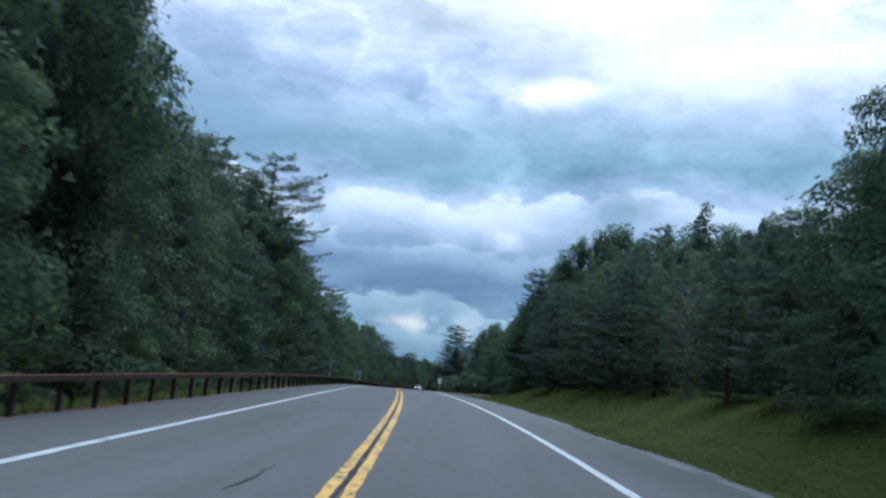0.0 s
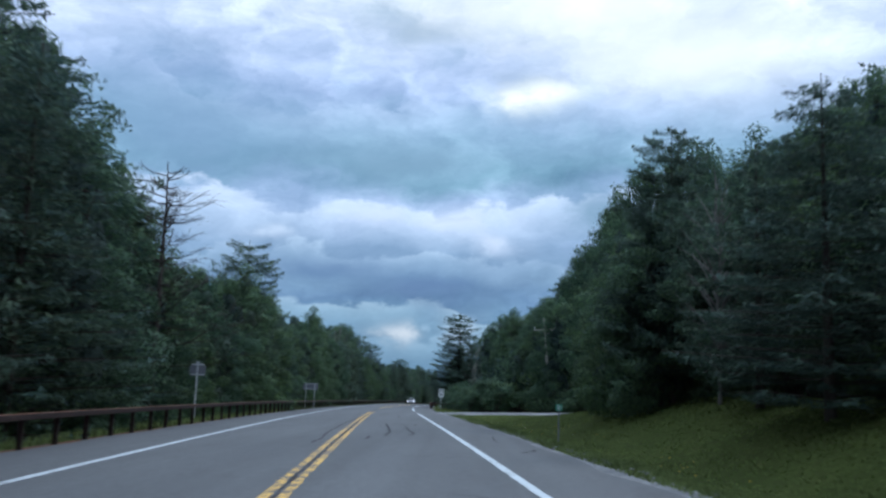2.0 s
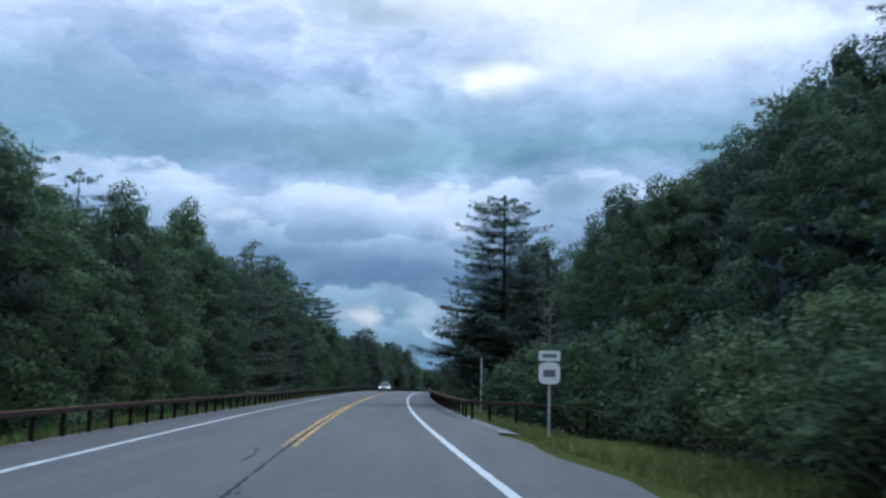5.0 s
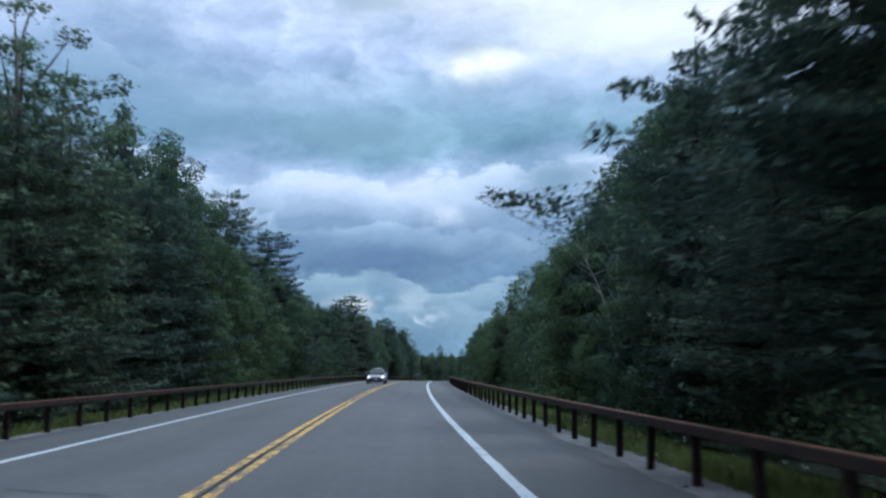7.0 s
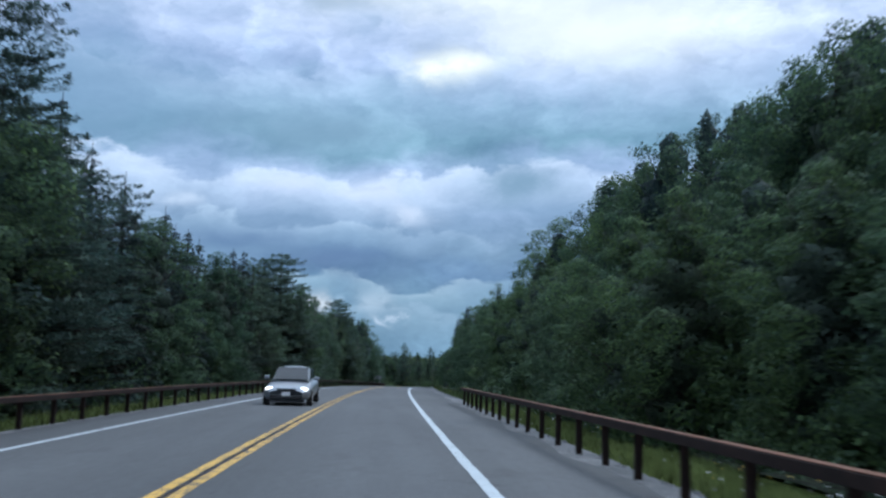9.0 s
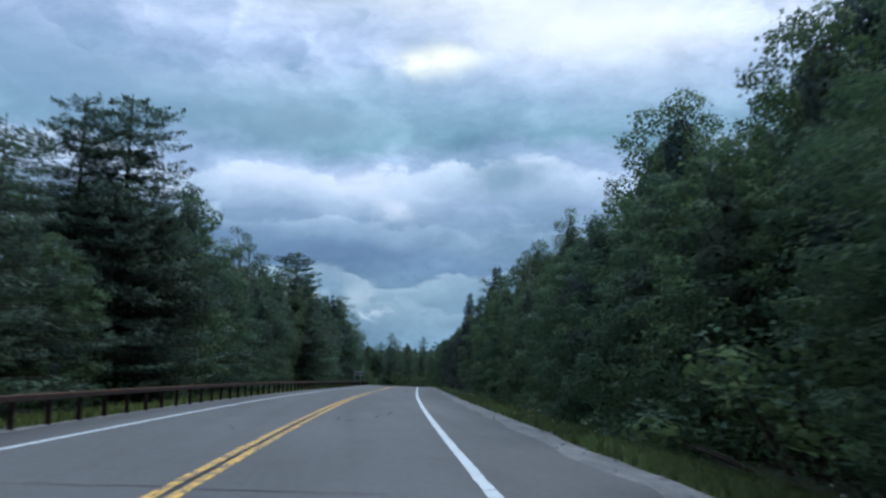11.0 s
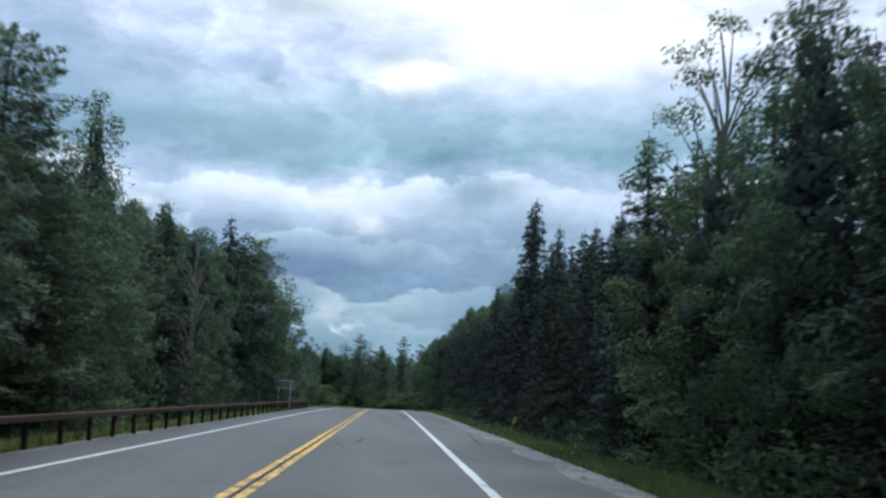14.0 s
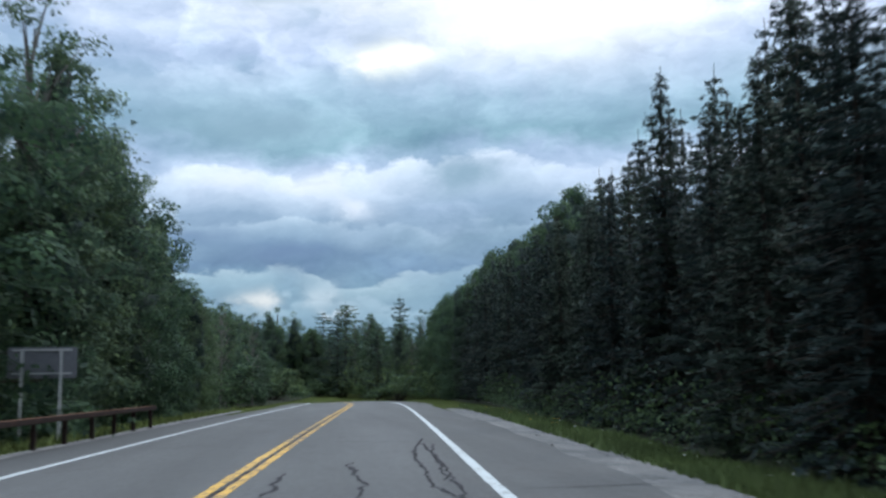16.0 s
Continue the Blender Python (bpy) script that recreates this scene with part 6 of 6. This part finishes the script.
# ---- undergrowth, grass and flowers ----
def undergrowth(name, s0, s1, side, u0, u1, count, height, leaf, mat, label, seed):
    rng = np.random.default_rng(seed)
    s = rng.uniform(s0, s1, count)
    u = side * rng.uniform(u0, u1, count)
    keep = np.ones(count, bool)
    if side > 0:
        keep &= ~((s > 114) & (s < 136))
    s, u = s[keep], u[keep]
    if s1 > 570:
        p = land.points(s, u, 0)
        keep = np.min(np.hypot(p[:, :1] - road.x[None, 500:], p[:, 1:2] - road.y[None, 500:]), axis=1) > 6.5
        s, u = s[keep], u[keep]
    hump = 0.45 + 0.55 * np.abs(np.sin(s * 0.37 + u) * np.cos(s * 0.11))
    z = bank(s, u) + rng.uniform(0, 1, len(s)) ** 0.8 * height * hump
    c = land.points(s, u, z)
    me = card_mesh(name, [cards(rng, c, leaf, leaf * 0.6)], mat)
    tagged(new(name, me), label, "undergrowth", kind="stuff")


undergrowth("undergrowth", -20, 470, -1, 8.2, 11.4, 60000, 3.0, 0.105, MAPLE, "dark leafy undergrowth behind the guardrail", 1)
undergrowth("undergrowth", 136, 470, 1, 9.4, 12.2, 52000, 2.2, 0.085, MAPLE, "dark leafy undergrowth at the forest edge", 2)
undergrowth("undergrowth", 136, 460, 1, 8.9, 10.4, 20000, 1.2, 0.06, SHRUB, "light-green ferns and saplings at the forest edge", 7)
# light shrub leaves here carry the distance haze as colour
undergrowth("undergrowth", 500, 575, 1, -40, 40, 30000, 5.0, 0.2, SHRUB, "leafy undergrowth where the road bends away, lightened for distance haze", 6)
# understorey in the darkened tone, shade between the trunks painted in
undergrowth("undergrowth", -20, 560, -1, 12, 30, 60000, 7.0, 0.17, SHADED_LEAF, "forest understorey between the trunks, shade painted into its tone", 3)
undergrowth("undergrowth", -20, 114, 1, 16.5, 40, 26000, 6.0, 0.17, SHADED_LEAF, "forest understorey behind the lawn, shade painted into its tone", 4)
undergrowth("undergrowth", 136, 560, 1, 11.5, 40, 80000, 7.0, 0.17, SHADED_LEAF, "forest understorey between the trunks, shade painted into its tone", 5)


# dark cards added behind the edge trees to stand for deep shade
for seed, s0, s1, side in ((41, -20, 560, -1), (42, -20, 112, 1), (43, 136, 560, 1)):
    undergrowth("forest_depth", s0, s1, side, 25, 46, int(60 * (s1 - s0)), 9.5, 0.32, SHADED_LEAF, "dark leaf cards painting the shaded depth behind the edge trees", seed)


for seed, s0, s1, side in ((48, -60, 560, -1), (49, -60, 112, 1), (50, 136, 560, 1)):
    undergrowth("woods", s0, s1, side, 44, 115, int(22 * (s1 - s0)), 9.0, 0.8, SHADED_LEAF, "unbroken woods away from the road in the darkened shade tone", seed)
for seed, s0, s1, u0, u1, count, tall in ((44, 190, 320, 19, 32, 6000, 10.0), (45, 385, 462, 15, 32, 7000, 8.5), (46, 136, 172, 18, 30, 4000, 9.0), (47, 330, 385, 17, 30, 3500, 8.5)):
    undergrowth("forest_depth", s0, s1, 1, u0, u1, count, tall, 0.24, SHADED_LEAF, "dark leaf cards painting the shaded depth behind the edge trees", seed)


def grass(name, s0, s1, side, u0, u1, count, height, seed, label):
    rng = np.random.default_rng(seed)
    s, u = rng.uniform(s0, s1, count), side * rng.uniform(u0, u1, count)
    if side < 0:
        u = u + np.interp(u, [-8.0, -5.75], [0, 1]) * (left_edge(s) + 5.4)
    if side > 0:
        keep = ~((s > 119) & (s < 132))
        s, u = s[keep], u[keep]
    h = height * rng.uniform(0.5, 1.3, len(s)) * (0.6 + 0.4 * np.sin(s * 0.8) * np.sin(u * 1.3 + s * 0.21) + 0.2)
    c = land.points(s, u, bank(s, u) + h * 0.42 + 0.01)
    aim = np.tile((0.0, 0.0, 1.0), (len(s), 1))
    n = len(s)
    a = unit(aim + rng.normal(size=(n, 3)) * 0.28)
    b = unit(np.cross(a, rng.normal(size=(n, 3))))
    H, W = h[:, None], 0.014 + 0.02 * rng.uniform(0, 1, (n, 1))
    v = np.stack([c - a * H * 0.5 - b * W, c - a * H * 0.5 + b * W, c + a * H * 0.62], 1).reshape(-1, 3)
    tagged(new(name, card_mesh(name, [(v, np.tile((0.0, 0.0, 1.0), (3 * n, 1)))], BLADES)), label, "grass", kind="stuff")


grass("grass", -10, 120, 1, 5.9, 17, 84000, 0.075, 11, "mown green grass on the bank beside the road")
grass("grass", 20, 120, 1, 5.75, 7.2, 16000, 0.13, 15, "ragged weeds along the gravel edge")
grass("grass", 131, 270, 1, 6.15, 8.8, 50000, 0.22, 12, "long green grass behind the guardrail")
grass("grass", 262, 450, 1, 6.35, 9.2, 76000, 0.26, 13, "green verge grass between gravel and forest")
grass("grass", -20, 450, -1, 5.75, 8.6, 52000, 0.24, 14, "long green grass below the guardrail")


def stones(name, s0, s1, u0, u1, count, mat, seed, label, left=False):
    """Loose stones: small uneven lumps half sunk in the ground."""
    rng = np.random.default_rng(seed)
    s = rng.uniform(s0, s1, count)
    u = u0 + (u1 - u0) * rng.beta(2, 2, count)
    if left:
        u = u + left_edge(s)
    r = 0.012 + 0.045 * rng.uniform(0, 1, count) ** 4
    c = land.points(s, u, bank(s, u) + 0.03 + r * 0.2)
    tagged(new(name, mass_mesh(name, rng, c, np.stack([r * 1.2, r, r * 0.7], 1), mat, False, 0.35)), label, "gravel", kind="stuff")


stones("stones", 40, 123, 5.5, 6.5, 1500, GRAVEL, 61, "pale loose stones along the broken asphalt edge")
stones("stones", 152, 268, 5.5, 6.5, 1200, GRAVEL, 62, "pale loose stones under the guardrail")
stones("stones", 268, 445, 5.5, 6.5, 1600, GRAVEL, 63, "pale loose stones beside the verge")
stones("stones", 20, 425, -0.5, 0.05, 900, GRAVEL, 64, "loose stones and grit below the guardrail", True)


def flowers(name, s0, s1, side, u0, u1, count, mat, seed, label):
    rng = np.random.default_rng(seed)
    mid = rng.uniform(s0, s1, max(3, count // 8))
    s = rng.choice(mid, count) + rng.normal(size=count) * 1.2
    u = side * rng.uniform(u0, u1, count)
    c = land.points(s, u, bank(s, u) + rng.uniform(0.15, 0.5, count))
    me = card_mesh(name, [cards(rng, c, 0.017, 0.013)], mat)
    tagged(new(name, me), label, "wildflowers", kind="stuff")


flowers("wildflowers", 150, 262, 1, 6.0, 8, 500, WHITE_PLATE, 21, "small white wildflowers in the grass")
flowers("wildflowers", 265, 450, 1, 6.4, 8.4, 500, WHITE_PLATE, 22, "small white wildflowers in the verge")
flowers("wildflowers", 84, 118, 1, 6.6, 12.0, 90, YELLOW_PLATE, 25, "small yellow wildflowers in the mown grass")
flowers("wildflowers", 84, 118, 1, 6.6, 12.0, 70, WHITE_PLATE, 26, "small white wildflowers in the mown grass")
flowers("wildflowers", 60, 450, 1, 6.4, 8.0, 350, YELLOW_PLATE, 23, "small yellow wildflowers in the verge")
flowers("wildflowers", 120, 300, -1, 5.8, 7.5, 400, WHITE_PLATE, 24, "small white wildflowers behind the guardrail")

# distant wooded ridge, the blue of haze put into its colour
v, f = [], []
for i in range(81):
    x = -1600 + 40 * i
    v += [(x, 2600, -80), (x, 2650 + 60 * math.sin(i * 0.4), -24 + 10 * math.sin(i * 0.23 + 1) + 5 * math.sin(i * 0.71)), (x, 2900, -80)]
for i in range(80):
    f += [(3 * i, 3 * i + 3, 3 * i + 4, 3 * i + 1), (3 * i + 1, 3 * i + 4, 3 * i + 5, 3 * i + 2)]
tagged(new("ridge", mesh_of("ridge", v, f, HAZY_RIDGE, True)), "distant wooded ridge, haze painted in as blue-green", "hills", kind="structure")
